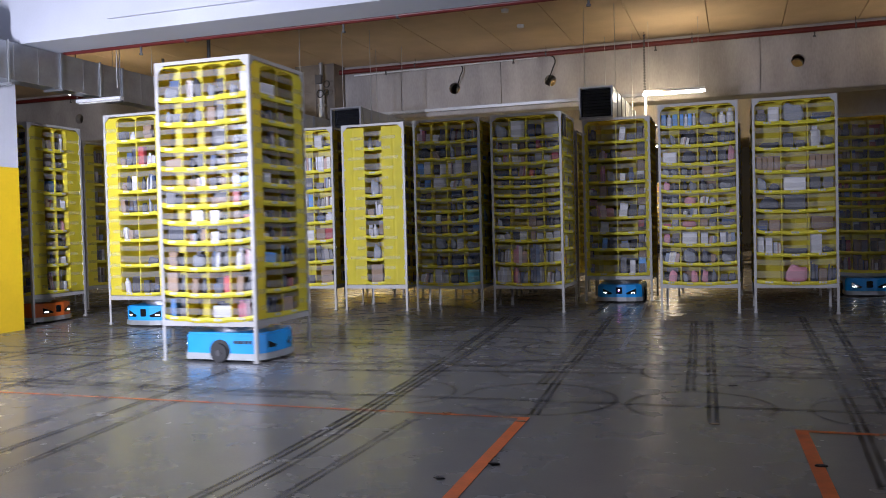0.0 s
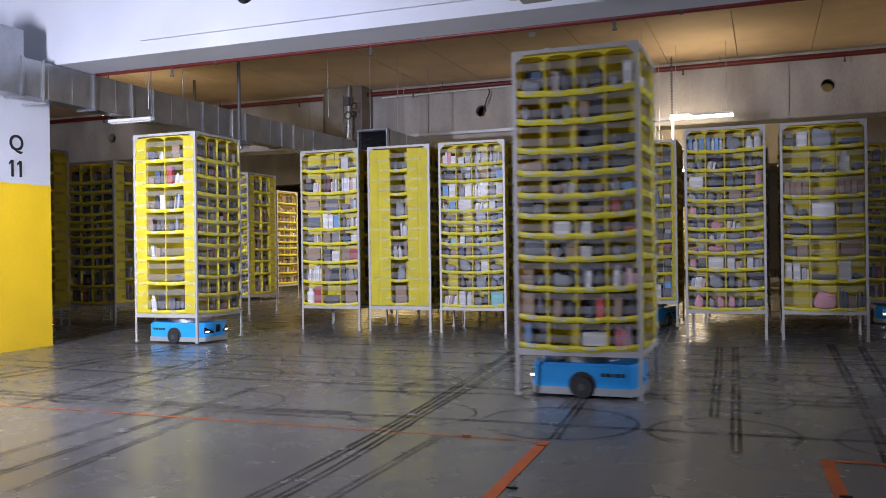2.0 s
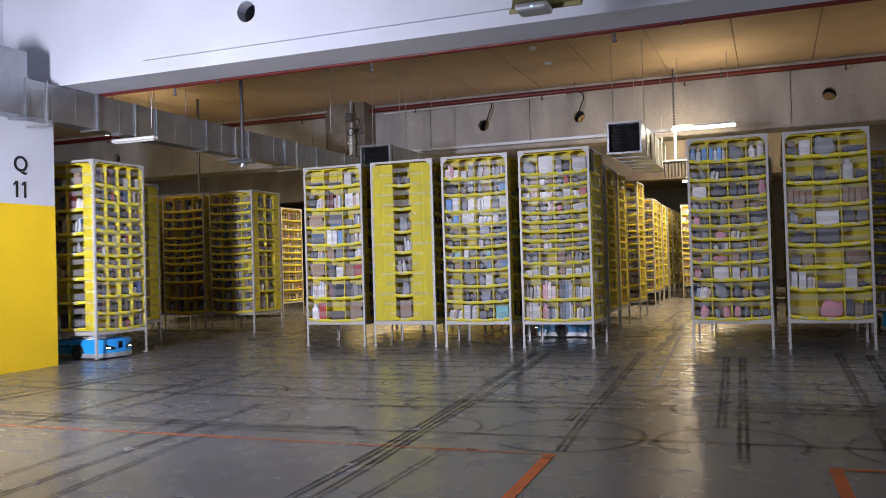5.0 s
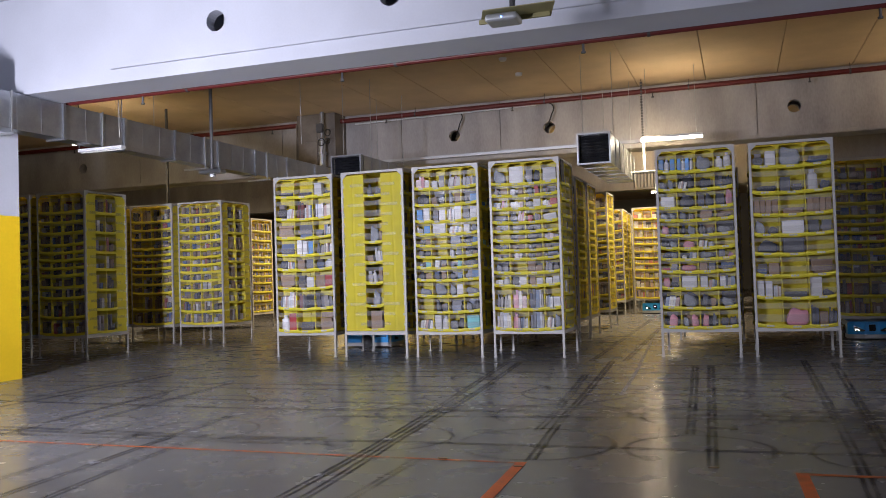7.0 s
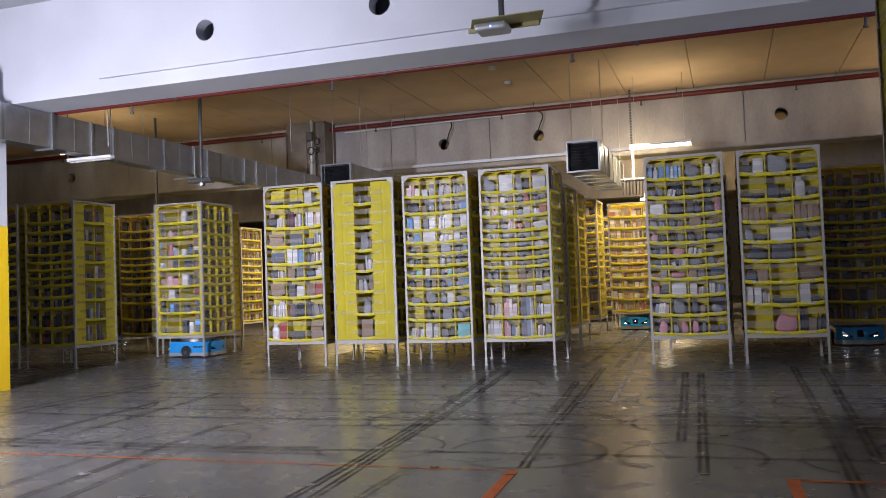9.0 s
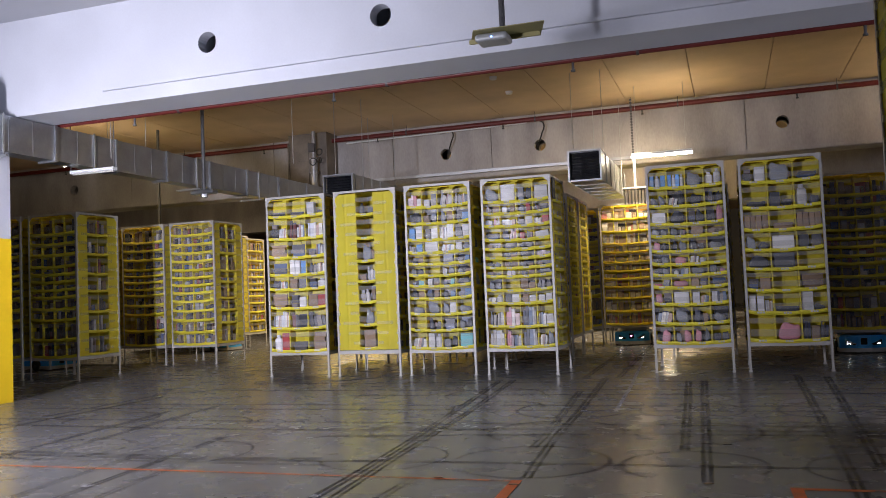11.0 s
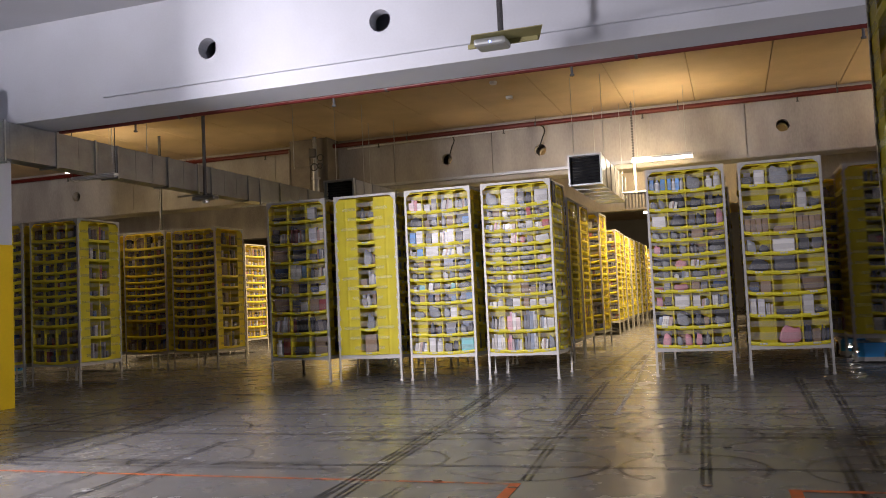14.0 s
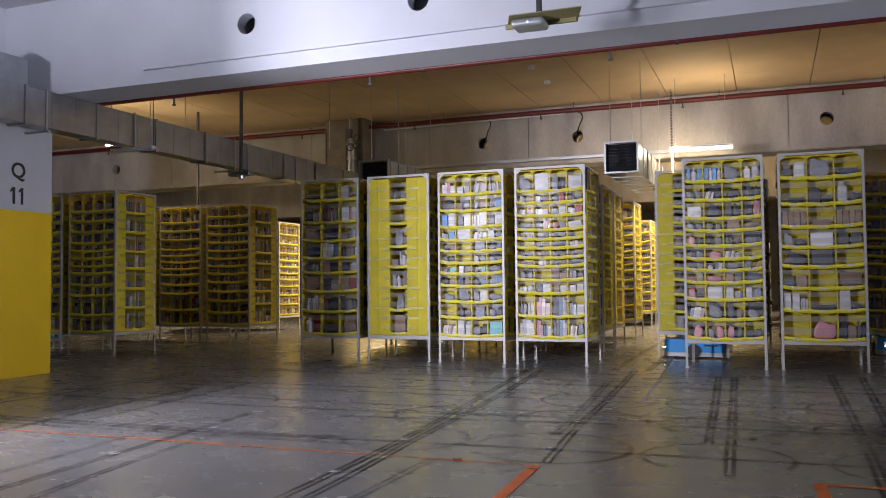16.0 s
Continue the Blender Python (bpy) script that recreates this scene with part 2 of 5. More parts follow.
def part(name, bm, material, parent, label="", smooth=False):
    me = bm if isinstance(bm, bpy.types.Mesh) else mesh(name, bm, material, smooth)
    ob = new(name, me)
    ob.parent = parent
    if label:
        ob["label"] = label
    return ob


def thing(name, bm, material, label, category, group="", kind="", smooth=False):
    ob = new(name, mesh(name, bm, material, smooth))
    return tagged(ob, label, category, group, kind)


CACHE = {}


def cached(key, build):
    if key not in CACHE:
        CACHE[key] = build()
    return CACHE[key]


# ---- structure ----
BEAM_Y, BEAM_Y2, BEAM_Z, CEIL_Z = 8.40, 17.60, 3.65, 4.90

bm = bmesh.new()
box(bm, -34, 14, -8, 46, -0.2, 0.0)
floor = thing("floor", bm, None, "polished grey concrete warehouse floor with dark tyre marks", "floor", kind="structure")


def floor_material():
    m = bpy.data.materials.new("polished_concrete")
    m.use_nodes = True
    nt = m.node_tree
    b = nt.nodes["Principled BSDF"]
    N, L = nt.nodes.new, nt.links.new
    co = N("ShaderNodeTexCoord")
    big, mid, fine = N("ShaderNodeTexNoise"), N("ShaderNodeTexNoise"), N("ShaderNodeTexNoise")
    for n, s, d in ((big, 0.55, 6), (mid, 3.2, 6), (fine, 70, 3)):
        n.inputs["Scale"].default_value, n.inputs["Detail"].default_value = s, d
        L(co.outputs["Object"], n.inputs["Vector"])
    r = N("ShaderNodeValToRGB")
    r.color_ramp.elements[0].position, r.color_ramp.elements[0].color = 0.30, (0.140, 0.140, 0.147, 1)
    r.color_ramp.elements[1].position, r.color_ramp.elements[1].color = 0.72, (0.190, 0.188, 0.192, 1)
    s1, s2 = N("ShaderNodeMath"), N("ShaderNodeMath")
    s1.operation = s2.operation = "MULTIPLY_ADD"
    s1.inputs[1].default_value, s2.inputs[1].default_value = 0.34, 0.32
    half = N("ShaderNodeMath")
    half.operation = "MULTIPLY"
    half.inputs[1].default_value = 0.36
    L(big.outputs["Fac"], half.inputs[0])
    L(mid.outputs["Fac"], s1.inputs[0]), L(half.outputs[0], s1.inputs[2])
    L(fine.outputs["Fac"], s2.inputs[0]), L(s1.outputs[0], s2.inputs[2])
    L(s2.outputs[0], r.inputs[0]), L(r.outputs[0], b.inputs["Base Color"])
    rr = N("ShaderNodeMapRange")
    rr.inputs["From Min"].default_value, rr.inputs["From Max"].default_value = 0.3, 0.7
    rr.inputs["To Min"].default_value, rr.inputs["To Max"].default_value = 0.22, 0.30
    L(mid.outputs["Fac"], rr.inputs["Value"]), L(rr.outputs[0], b.inputs["Roughness"])
    bp = N("ShaderNodeBump")
    bp.inputs["Strength"].default_value, bp.inputs["Distance"].default_value = 0.018, 0.01
    L(mid.outputs["Fac"], bp.inputs["Height"]), L(bp.outputs[0], b.inputs["Normal"])
    return m


floor.data.materials[0] = floor_material()


def structure(name, boxes, material, label, category):
    bm = bmesh.new()
    for b in boxes:
        box(bm, *b)
    return thing(name, bm, material, label, category, kind="structure")


structure("wall_west", [(-34.2, -34, -8, 46, 0, CEIL_Z)], M_WALL, "plain grey concrete wall", "wall")
structure("wall_east", [(14, 14.2, -8, 46, 0, CEIL_Z)], M_WALL, "plain grey concrete wall", "wall")
structure("wall_north", [(-34.2, 14.2, 46, 46.2, 0, CEIL_Z)], M_WALL, "plain grey concrete wall", "wall")
structure("wall_south", [(-34.2, 14.2, -8.2, -8, 0, CEIL_Z)], M_WALL, "plain grey concrete wall", "wall")
structure("ceiling_hall", [(-34, 14, -8, BEAM_Y + 0.3, CEIL_Z, CEIL_Z + 0.2)], M_CEILW, "flat white painted hall ceiling", "ceiling")


def board_ceiling():
    bm = bmesh.new()
    x = -33.47
    while x < 14:
        box(bm, x, x + 1.306, BEAM_Y + 0.3, BEAM_Y2 + 0.3, CEIL_Z, CEIL_Z + 0.2)
        x += 1.32
    x = -33.47
    while x < 14:
        box(bm, x, x + 1.306, BEAM_Y2 + 0.3, 46, CEIL_Z, CEIL_Z + 0.2)
        x += 1.32
    box(bm, -34, 14, BEAM_Y + 0.3, 46, CEIL_Z + 0.2, CEIL_Z + 0.3)
    return thing("ceiling_storage", bm, M_CEIL, "tan concrete board ceiling with dark open joints", "ceiling", kind="structure")


board_ceiling()


def beam(name, y0, y1, holes, material, label, joints=()):
    """A deep beam across the bay with round service holes through it."""
    bm = bmesh.new()
    x0, x1, zc, r = -34.0, 14.0, 4.23, 0.125
    xs = [x0]
    for h in holes:
        xs += [h - 0.3, h + 0.3]
    xs.append(x1)
    for i in range(0, len(xs), 2):
        cuts = [xs[i]] + [j for j in joints if xs[i] < j < xs[i + 1]] + [xs[i + 1]]
        for k in range(len(cuts) - 1):
            box(bm, cuts[k] + (0.007 if k else 0), cuts[k + 1] - (0.007 if k < len(cuts) - 2 else 0), y0, y1, BEAM_Z, CEIL_Z)
        if len(cuts) > 2:
            box(bm, xs[i] + 0.02, xs[i + 1] - 0.02, y0 + 0.04, y1 - 0.04, BEAM_Z + 0.01, CEIL_Z)
    n = 24
    for h in holes:
        box(bm, h - 0.3, h + 0.3, y0, y1, BEAM_Z, zc - 0.3)
        box(bm, h - 0.3, h + 0.3, y0, y1, zc + 0.3, CEIL_Z)
        a = [2 * math.pi * k / n for k in range(n)]
        for y, back in ((y0, y0 + 0.16), (y1, y1 - 0.16)):
            ring = [bm.verts.new((h + r * math.cos(t), y, zc + r * math.sin(t))) for t in a]
            out = []
            for t in a:
                c, s = math.cos(t), math.sin(t)
                k = 0.3 / max(abs(c), abs(s))
                out.append(bm.verts.new((h + k * c, y, zc + k * s)))
            for k in range(n):
                j = (k + 1) % n
                bm.faces.new((ring[k], ring[j], out[j], out[k]))
            deep = [bm.verts.new((h + r * math.cos(t), back, zc + r * math.sin(t))) for t in a]
            for k in range(n):
                j = (k + 1) % n
                bm.faces.new((ring[k], ring[j], deep[j], deep[k]))
    return thing(name, bm, material, label, "beam", kind="structure")


beam("beam_front", BEAM_Y, BEAM_Y + 0.62, (-5.66, -3.45, 0.97), M_WHITE, "white painted deep concrete beam with round service holes")
beam("beam_rear", BEAM_Y2, BEAM_Y2 + 0.62, (-16.0, -11.6, -5.80, -3.68, 1.13), M_CONC, "raw concrete deep beam with round service holes and stains", [-14.2, -10.1, -7.05, -4.75, -1.75, 0.45, 3.1, 6.0])
structure("beam_third", [(-34, 14, 26.8, 27.4, BEAM_Z, CEIL_Z)], M_CONC, "raw concrete deep beam", "beam")
structure("beam_side", [(-10.2, -9.5, -8, BEAM_Y, BEAM_Z, CEIL_Z)], M_WHITE, "white painted side beam", "beam")
structure("trim_front", [(-7.15, 14, BEAM_Y - 0.05, BEAM_Y - 0.003, 3.815, 3.855)], M_WHITE, "thin raised casting line along white beam", "trim")
structure("trim_rear", [(-34, 14, BEAM_Y2 - 0.05, BEAM_Y2 - 0.003, 3.66, 3.72)], M_CONC, "concrete ledge along rear beam", "trim")

# pillar with its bay sign
structure("pillar", [(-9.60, -8.84, 7.50, 8.58, 2.11, 3.65)], M_WHITE, "square concrete pillar painted white above yellow", "pillar")
structure("pillar_base", [(-9.603, -8.837, 7.497, 8.583, 0, 2.11)], M_YPAINT, "yellow painted lower part of concrete pillar", "pillar")
structure("pillar_far", [(-17.9, -17.2, BEAM_Y2, BEAM_Y2 + 0.6, 0, 3.65)], M_CONC, "raw concrete pillar", "pillar")


def lettering(text, x, y, z, size):
    c = bpy.data.curves.new("letter_sign", "FONT")
    c.body, c.size, c.align_x, c.align_y, c.extrude, c.offset = text, size, "CENTER", "CENTER", 0.002, 0.005
    ob = new("letter_sign", c)
    ob.matrix_world = pose(x, y, z, 90, 0, 90)
    c.materials.append(M_TEXT)
    return tagged(ob, "black bay sign lettering painted on white pillar", "sign")


lettering("Q", -8.834, 8.04, 2.61, 0.275)
for y in (7.975, 8.10):
    bm = bmesh.new()
    box(bm, -8.8362, -8.8322, y - 0.018, y + 0.018, 2.19, 2.40)
    prism_pts = [(y - 0.018, 2.40), (y - 0.018, 2.36), (y - 0.052, 2.335), (y - 0.052, 2.365)]
    lo = [bm.verts.new((-8.8362, a, b)) for a, b in prism_pts]
    hi = [bm.verts.new((-8.8322, a, b)) for a, b in prism_pts]
    bm.faces.new(hi), bm.faces.new(lo[::-1])
    for i in range(4):
        bm.faces.new((lo[i], lo[(i + 1) % 4], hi[(i + 1) % 4], hi[i]))
    thing("letter_sign", bm, M_TEXT, "black painted numeral one on white pillar", "sign")


# ---- floor tape and tyre marks ----
def strip(name, pts, w, material, z, label, category):
    bm = bmesh.new()
    edge = bm.verts.layers.float.new("edge")
    left, mid, right = [], [], []
    for i, p in enumerate(pts):
        p = Vector((*p, 0))
        a = Vector((*pts[max(0, i - 1)], 0))
        b = Vector((*pts[min(len(pts) - 1, i + 1)], 0))
        d = (b - a).normalized()
        nrm = Vector((-d.y, d.x, 0)) * w / 2
        left.append(bm.verts.new((p + nrm) + Vector((0, 0, z))))
        mid.append(bm.verts.new(p + Vector((0, 0, z))))
        right.append(bm.verts.new((p - nrm) + Vector((0, 0, z))))
        mid[-1][edge] = 1.0
    for a, b in ((left, mid), (mid, right)):
        for i in range(len(pts) - 1):
            bm.faces.new((a[i], b[i], b[i + 1], a[i + 1]))
    return thing(name, bm, material, label, category, kind="structure")


def mark_material(name, colour, amount, scale, worn_edge=False):
    m = bpy.data.materials.new(name)
    m.use_nodes = True
    nt = m.node_tree
    b = nt.nodes["Principled BSDF"]
    b.inputs["Base Color"].default_value = (*colour, 1)
    b.inputs["Roughness"].default_value = 0.45
    co, n, r = nt.nodes.new("ShaderNodeTexCoord"), nt.nodes.new("ShaderNodeTexNoise"), nt.nodes.new("ShaderNodeMapRange")
    n.inputs["Scale"].default_value, n.inputs["Detail"].default_value = scale, 9
    r.inputs["From Min"].default_value, r.inputs["From Max"].default_value = 0.32, 0.66
    r.inputs["To Min"].default_value, r.inputs["To Max"].default_value = amount * 0.25, amount
    nt.links.new(co.outputs["Object"], n.inputs["Vector"])
    nt.links.new(n.outputs["Fac"], r.inputs["Value"])
    if worn_edge:
        at, mul, ramp = nt.nodes.new("ShaderNodeAttribute"), nt.nodes.new("ShaderNodeMath"), nt.nodes.new("ShaderNodeMapRange")
        at.attribute_name, mul.operation, ramp.interpolation_type = "edge", "MULTIPLY", "SMOOTHSTEP"
        ramp.inputs["From Max"].default_value = 0.75
        nt.links.new(at.outputs["Fac"], ramp.inputs["Value"])
        nt.links.new(ramp.outputs[0], mul.inputs[0]), nt.links.new(r.outputs[0], mul.inputs[1])
        nt.links.new(mul.outputs[0], b.inputs["Alpha"])
    else:
        nt.links.new(r.outputs[0], b.inputs["Alpha"])
    return m


M_MARK = mark_material("tyre_rubber_trace", (0.018, 0.018, 0.02), 0.72, 2.2, True)
M_FAINT = mark_material("faint_tyre_trace", (0.03, 0.03, 0.032), 0.50, 1.8, True)
M_STICK = mark_material("worn_pale_sticker", (0.45, 0.45, 0.47), 0.75, 30)
M_TAPEW = mark_material("worn_orange_tape", (0.62, 0.13, 0.02), 0.95, 6.0)


def tyre_pair(pts, offset, w, material, z):
    for s in (-offset, offset):
        out = []
        for i, p in enumerate(pts):
            a, b = Vector(pts[max(0, i - 1)]), Vector(pts[min(len(pts) - 1, i + 1)])
            d = (b - a).normalized()
            out.append((p[0] - d.y * s, p[1] + d.x * s))
        strip("tyre_mark", out, w, material, z, "dark rubber tyre trace on the concrete floor", "tyre mark")


def line(a, b, n=8):
    return [(a[0] + (b[0] - a[0]) * i / n, a[1] + (b[1] - a[1]) * i / n) for i in range(n + 1)]


def eased(pts, n=5):
    """A smooth run through a few points."""
    q = [Vector(p) for p in pts]
    q = [2 * q[0] - q[1]] + q + [2 * q[-1] - q[-2]]
    out = []
    for i in range(1, len(q) - 2):
        for k in range(n):
            t = k / n
            p = 0.5 * (2 * q[i] + (q[i + 1] - q[i - 1]) * t + (2 * q[i - 1] - 5 * q[i] + 4 * q[i + 1] - q[i + 2]) * t * t + (3 * q[i] - q[i - 1] - 3 * q[i + 1] + q[i + 2]) * t ** 3)
            out.append((p.x, p.y))
    return out + [pts[-1]]


def arc(cx, cy, r, a0, a1, n=28):
    return [(cx + r * math.cos(radians(a0 + (a1 - a0) * i / n)), cy + r * math.sin(radians(a0 + (a1 - a0) * i / n))) for i in range(n + 1)]


def floor_marks():
    z = 0.0010
    along = (([(-2.39, 3.0), (-2.38, 4.08), (-2.46, 5.78), (-2.65, 8.0), (-2.93, 10.8)], 1), ([(-2.26, 3.0), (-2.25, 4.1), (-2.36, 5.7), (-2.50, 8.0), (-2.75, 10.8)], 1),
             ([(-1.27, 5.2), (-1.37, 6.63), (-1.42, 8.0), (-1.58, 11.0)], 1), ([(-1.45, 6.17), (-1.49, 7.0), (-1.68, 9.6)], 0), ([(-2.0, 3.3), (-1.99, 5.13)], 0),
             ([(-0.365, 6.2), (-0.45, 8.47), (-0.54, 10.6)], 1), ([(-0.187, 5.24), (-0.27, 7.8), (-0.36, 10.6)], 1),
             ([(0.57, 4.1), (0.635, 6.1), (0.70, 11.2)], 1), ([(0.82, 5.8), (0.88, 7.2), (1.02, 11.0)], 1), ([(2.0, 5.3), (1.95, 10.0)], 1),
             ([(-3.95, 3.3), (-4.12, 5.1), (-4.25, 6.4)], 1), ([(-3.60, 3.2), (-3.82, 4.65), (-3.90, 5.6)], 0), ([(-4.32, 3.7), (-4.50, 5.6)], 0),
             ([(-5.62, 5.1), (-5.78, 6.3), (-5.92, 7.9)], 1), ([(-5.35, 5.7), (-5.60, 8.4)], 0), ([(-7.02, 6.0), (-6.92, 9.1)], 1), ([(-7.25, 6.2), (-7.12, 9.4)], 0),
             ([(-1.42, 11.0), (-1.55, 20.0)], 0), ([(-1.85, 11.0), (-1.95, 20.0)], 0))
    for pts, dark in along:
        z += 0.00005
        tyre_pair(eased(pts), 0.023, 0.044, M_MARK if dark else M_FAINT, z)
    across = (([(-9.0, 5.49), (-4.1, 5.47), (-2.4, 5.58), (-0.78, 5.66), (0.8, 5.72), (3.2, 5.85)], 1), ([(-9.0, 5.63), (-4.0, 5.56), (-2.9, 5.62)], 1), ([(-6.6, 5.30), (-2.6, 5.40)], 0),
              ([(-3.4, 6.50), (-0.93, 6.82), (1.0, 6.90), (3.0, 7.05)], 1), ([(-9.0, 6.92), (-4.4, 6.80), (-2.0, 6.95)], 1), ([(-3.1, 6.97), (3.0, 7.12)], 0),
              ([(-8.0, 7.25), (2.4, 7.30)], 0), ([(-8.0, 8.05), (2.4, 8.12)], 0), ([(-9.0, 8.40), (3.0, 8.45)], 0), ([(-4.2, 9.22), (2.5, 9.40)], 1), ([(-8.0, 9.70), (2.0, 9.75)], 0), ([(-6.5, 10.5), (2.0, 10.55)], 0))
    for pts, dark in across:
        z += 0.00005
        tyre_pair(eased(pts), 0.020, 0.036, M_MARK if dark else M_FAINT, z)
    rnd = random.Random(5)
    for x, y in ((-1.36, 5.72), (-0.28, 5.70), (0.86, 5.72), (-2.45, 5.72), (-4.1, 5.72), (-5.3, 5.75), (-1.42, 6.9), (-0.3, 6.95), (0.82, 6.92), (-2.5, 6.9), (-1.5, 8.15), (-0.4, 8.15), (0.8, 8.2), (-2.3, 8.3), (-2.6, 9.3), (-6.2, 7.3), (-5.0, 7.0)):
        z += 0.00005
        a0 = rnd.uniform(0, 360)
        strip("tyre_mark", arc(x, y, rnd.uniform(0.46, 0.56), a0, a0 + rnd.uniform(190, 350)), rnd.uniform(0.035, 0.06), M_FAINT, z, "round rubber turning trace on the concrete floor", "tyre mark")
        if rnd.random() < 0.2:
            strip("tyre_mark", arc(x + rnd.uniform(-0.1, 0.1), y, 0.20, a0 + 60, a0 + 250), 0.05, M_FAINT, z + 0.00002, "small round rubber turning trace on the concrete floor", "tyre mark")
    for x in (-4.1, -2.42, -1.38, -0.30, 0.84):
        for y in (4.55, 5.66, 6.88, 8.05, 9.28):
            if y > 5 or x < -2:
                bm = bmesh.new()
                q = pose(x + rnd.uniform(-0.02, 0.02), y, 0.0044, 0, 0, rnd.uniform(-6, 6))
                box(bm, -0.03, 0.03, -0.03, 0.03, 0, 0.0006, q)
                thing("floor_sticker", bm, M_STICK, "small worn pale guide sticker on the floor", "sticker", "guide stickers")


floor_marks()
TZ = 0.0040
strip("floor_tape", line((-9.0, 5.02), (-1.30, 5.10), 12), 0.035, M_TAPEW, TZ, "worn orange floor tape line on concrete", "floor tape")
strip("floor_tape", line((-1.31, 5.12), (-1.22, 2.2)), 0.068, M_TAPE, TZ + 0.0002, "orange floor tape line on concrete", "floor tape")
strip("floor_tape", line((0.26, 5.13), (4.5, 5.22)), 0.05, M_TAPEW, TZ, "worn orange floor tape line on concrete", "floor tape")
strip("floor_tape", line((0.29, 5.16), (0.38, 2.2)), 0.068, M_TAPE, TZ + 0.0002, "orange floor tape line on concrete", "floor tape")


strip("lane_line", [(-1.08, 8.02), (-1.16, 10.06), (-1.41, 14.52)], 0.04, M_STICK, TZ, "worn pale guide line along the lit aisle", "floor line")
for i, (x, y) in enumerate(((-1.30, 5.00), (-1.21, 4.06), (-1.40, 3.77), (-1.82, 5.11), (-0.08, 6.43), (0.33, 4.41), (-0.18, 5.19))):
    bm = bmesh.new()
    prism(bm, [(x - 0.03, y - 0.006), (x - 0.004, y - 0.016), (x + 0.03, y - 0.003), (x + 0.012, y + 0.014), (x - 0.018, y + 0.010)], 0.0046, 0.009 + 0.004 * (i % 2))
    thing("debris_chip", bm, M_CARD if i % 3 == 0 else M_BLACK, "small scrap lying on the concrete floor", "scrap")


# ---- storage pods ----
def face_rows(lips, z0=0.40, z1=2.70):
    """Shelf heights from a list of lip positions counted down from the top edge."""
    top, bottom = lips[0], lips[-1]
    return [z1 - (v - top) / (bottom - top) * (z1 - z0) for v in lips]


R11 = (30, 148, 238, 330, 402, 472, 537, 598, 670, 765, 860, 950)
R11B = (80, 168, 245, 322, 382, 435, 488, 538, 595, 668, 742, 825)
R11C = (95, 155, 213, 270, 308, 355, 395, 430, 468, 520, 580, 640)
R12 = (60, 155, 210, 270, 335, 378, 420, 465, 505, 570, 630, 738, 832)
R8 = (75, 140, 222, 292, 355, 415, 482, 552, 640)
R8B = (135, 190, 262, 322, 378, 425, 485, 550, 622)
R7 = (115, 185, 260, 333, 398, 463, 535, 610)
R7B = (75, 185, 300, 415, 515, 635, 750, 880)
R8C = (80, 190, 280, 400, 475, 585, 665, 750, 880)
R13 = (0, 60, 115, 165, 215, 265, 310, 355, 400, 450, 505, 560, 630, 700)

HALF = 0.5
DEEP = 0.20          # bins on the broad sides
CORE = HALF - DEEP   # half width of the bins on the narrow sides


def liner_mesh(w, depth, cols, zs):
    """Back panel and upright dividers of one bin face; the face lies at y = 0 and looks to -y."""
    def build():
        bm = bmesh.new()
        box(bm, -w, w, depth - 0.006, depth, 0.385, 2.70)
        return mesh("bin_liner", bm, M_FABRIC)
    return cached(("liner", w, depth, cols), build)


def divider_mesh(depth):
    def build():
        bm = bmesh.new()
        box(bm, -0.008, 0.008, 0.004, depth - 0.008, 0.385, 2.70)
        return mesh("divider", bm, M_FABRIC)
    return cached(("divider", depth), build)


def shelf_mesh(w, depth, cols, sag):
    """One shelf: a thin sheet with a drooping, bowed front lip."""
    def build():
        bm = bmesh.new()
        n = cols * 4
        lip = 0.034
        rows = []
        for i in range(n + 1):
            u = -w + 2 * w * i / n
            k = (i % 4) / 4
            bow = math.sin(math.pi * k)
            whole = 1 - (u / w) ** 2
            dz = -sag * (0.22 * bow + 0.78 * whole)
            dy = -0.006 * bow - 0.022 * whole
            rows.append([bm.verts.new(p) for p in ((u, depth - 0.006, 0), (u, 0.01 + dy, dz), (u, dy, dz + lip * 0.35),
                                                   (u, dy - 0.004, dz + lip), (u, dy - 0.008, dz + lip * 0.3), (u, dy + 0.004, dz - 0.012), (u, depth - 0.006, -0.008))])
        for i in range(n):
            for j in range(6):
                bm.faces.new((rows[i][j], rows[i + 1][j], rows[i + 1][j + 1], rows[i][j + 1]))
        return mesh("shelf", bm, M_LIP)
    return cached(("shelf", w, depth, cols, sag), build)


def header_mesh(w, cols):
    """Scalloped cloth edge over the top bins."""
    def build():
        bm = bmesh.new()
        n = cols * 8
        rows = []
        for i in range(n + 1):
            u = -w + 2 * w * i / n
            k = (i % 8) / 8
            drop = 0.012 + 0.034 * (2 * abs(k - 0.5)) ** 4
            rows.append([bm.verts.new(p) for p in ((u, -0.004, 2.705), (u, -0.008, 2.705 - drop), (u, 0.0, 2.705 - drop), (u, 0.002, 2.705))])
        for i in range(n):
            for j in range(4):
                bm.faces.new((rows[i][j], rows[i + 1][j], rows[i + 1][(j + 1) % 4], rows[i][(j + 1) % 4]))
        return mesh("header", bm, M_FABRIC)
    return cached(("header", w, cols), build)


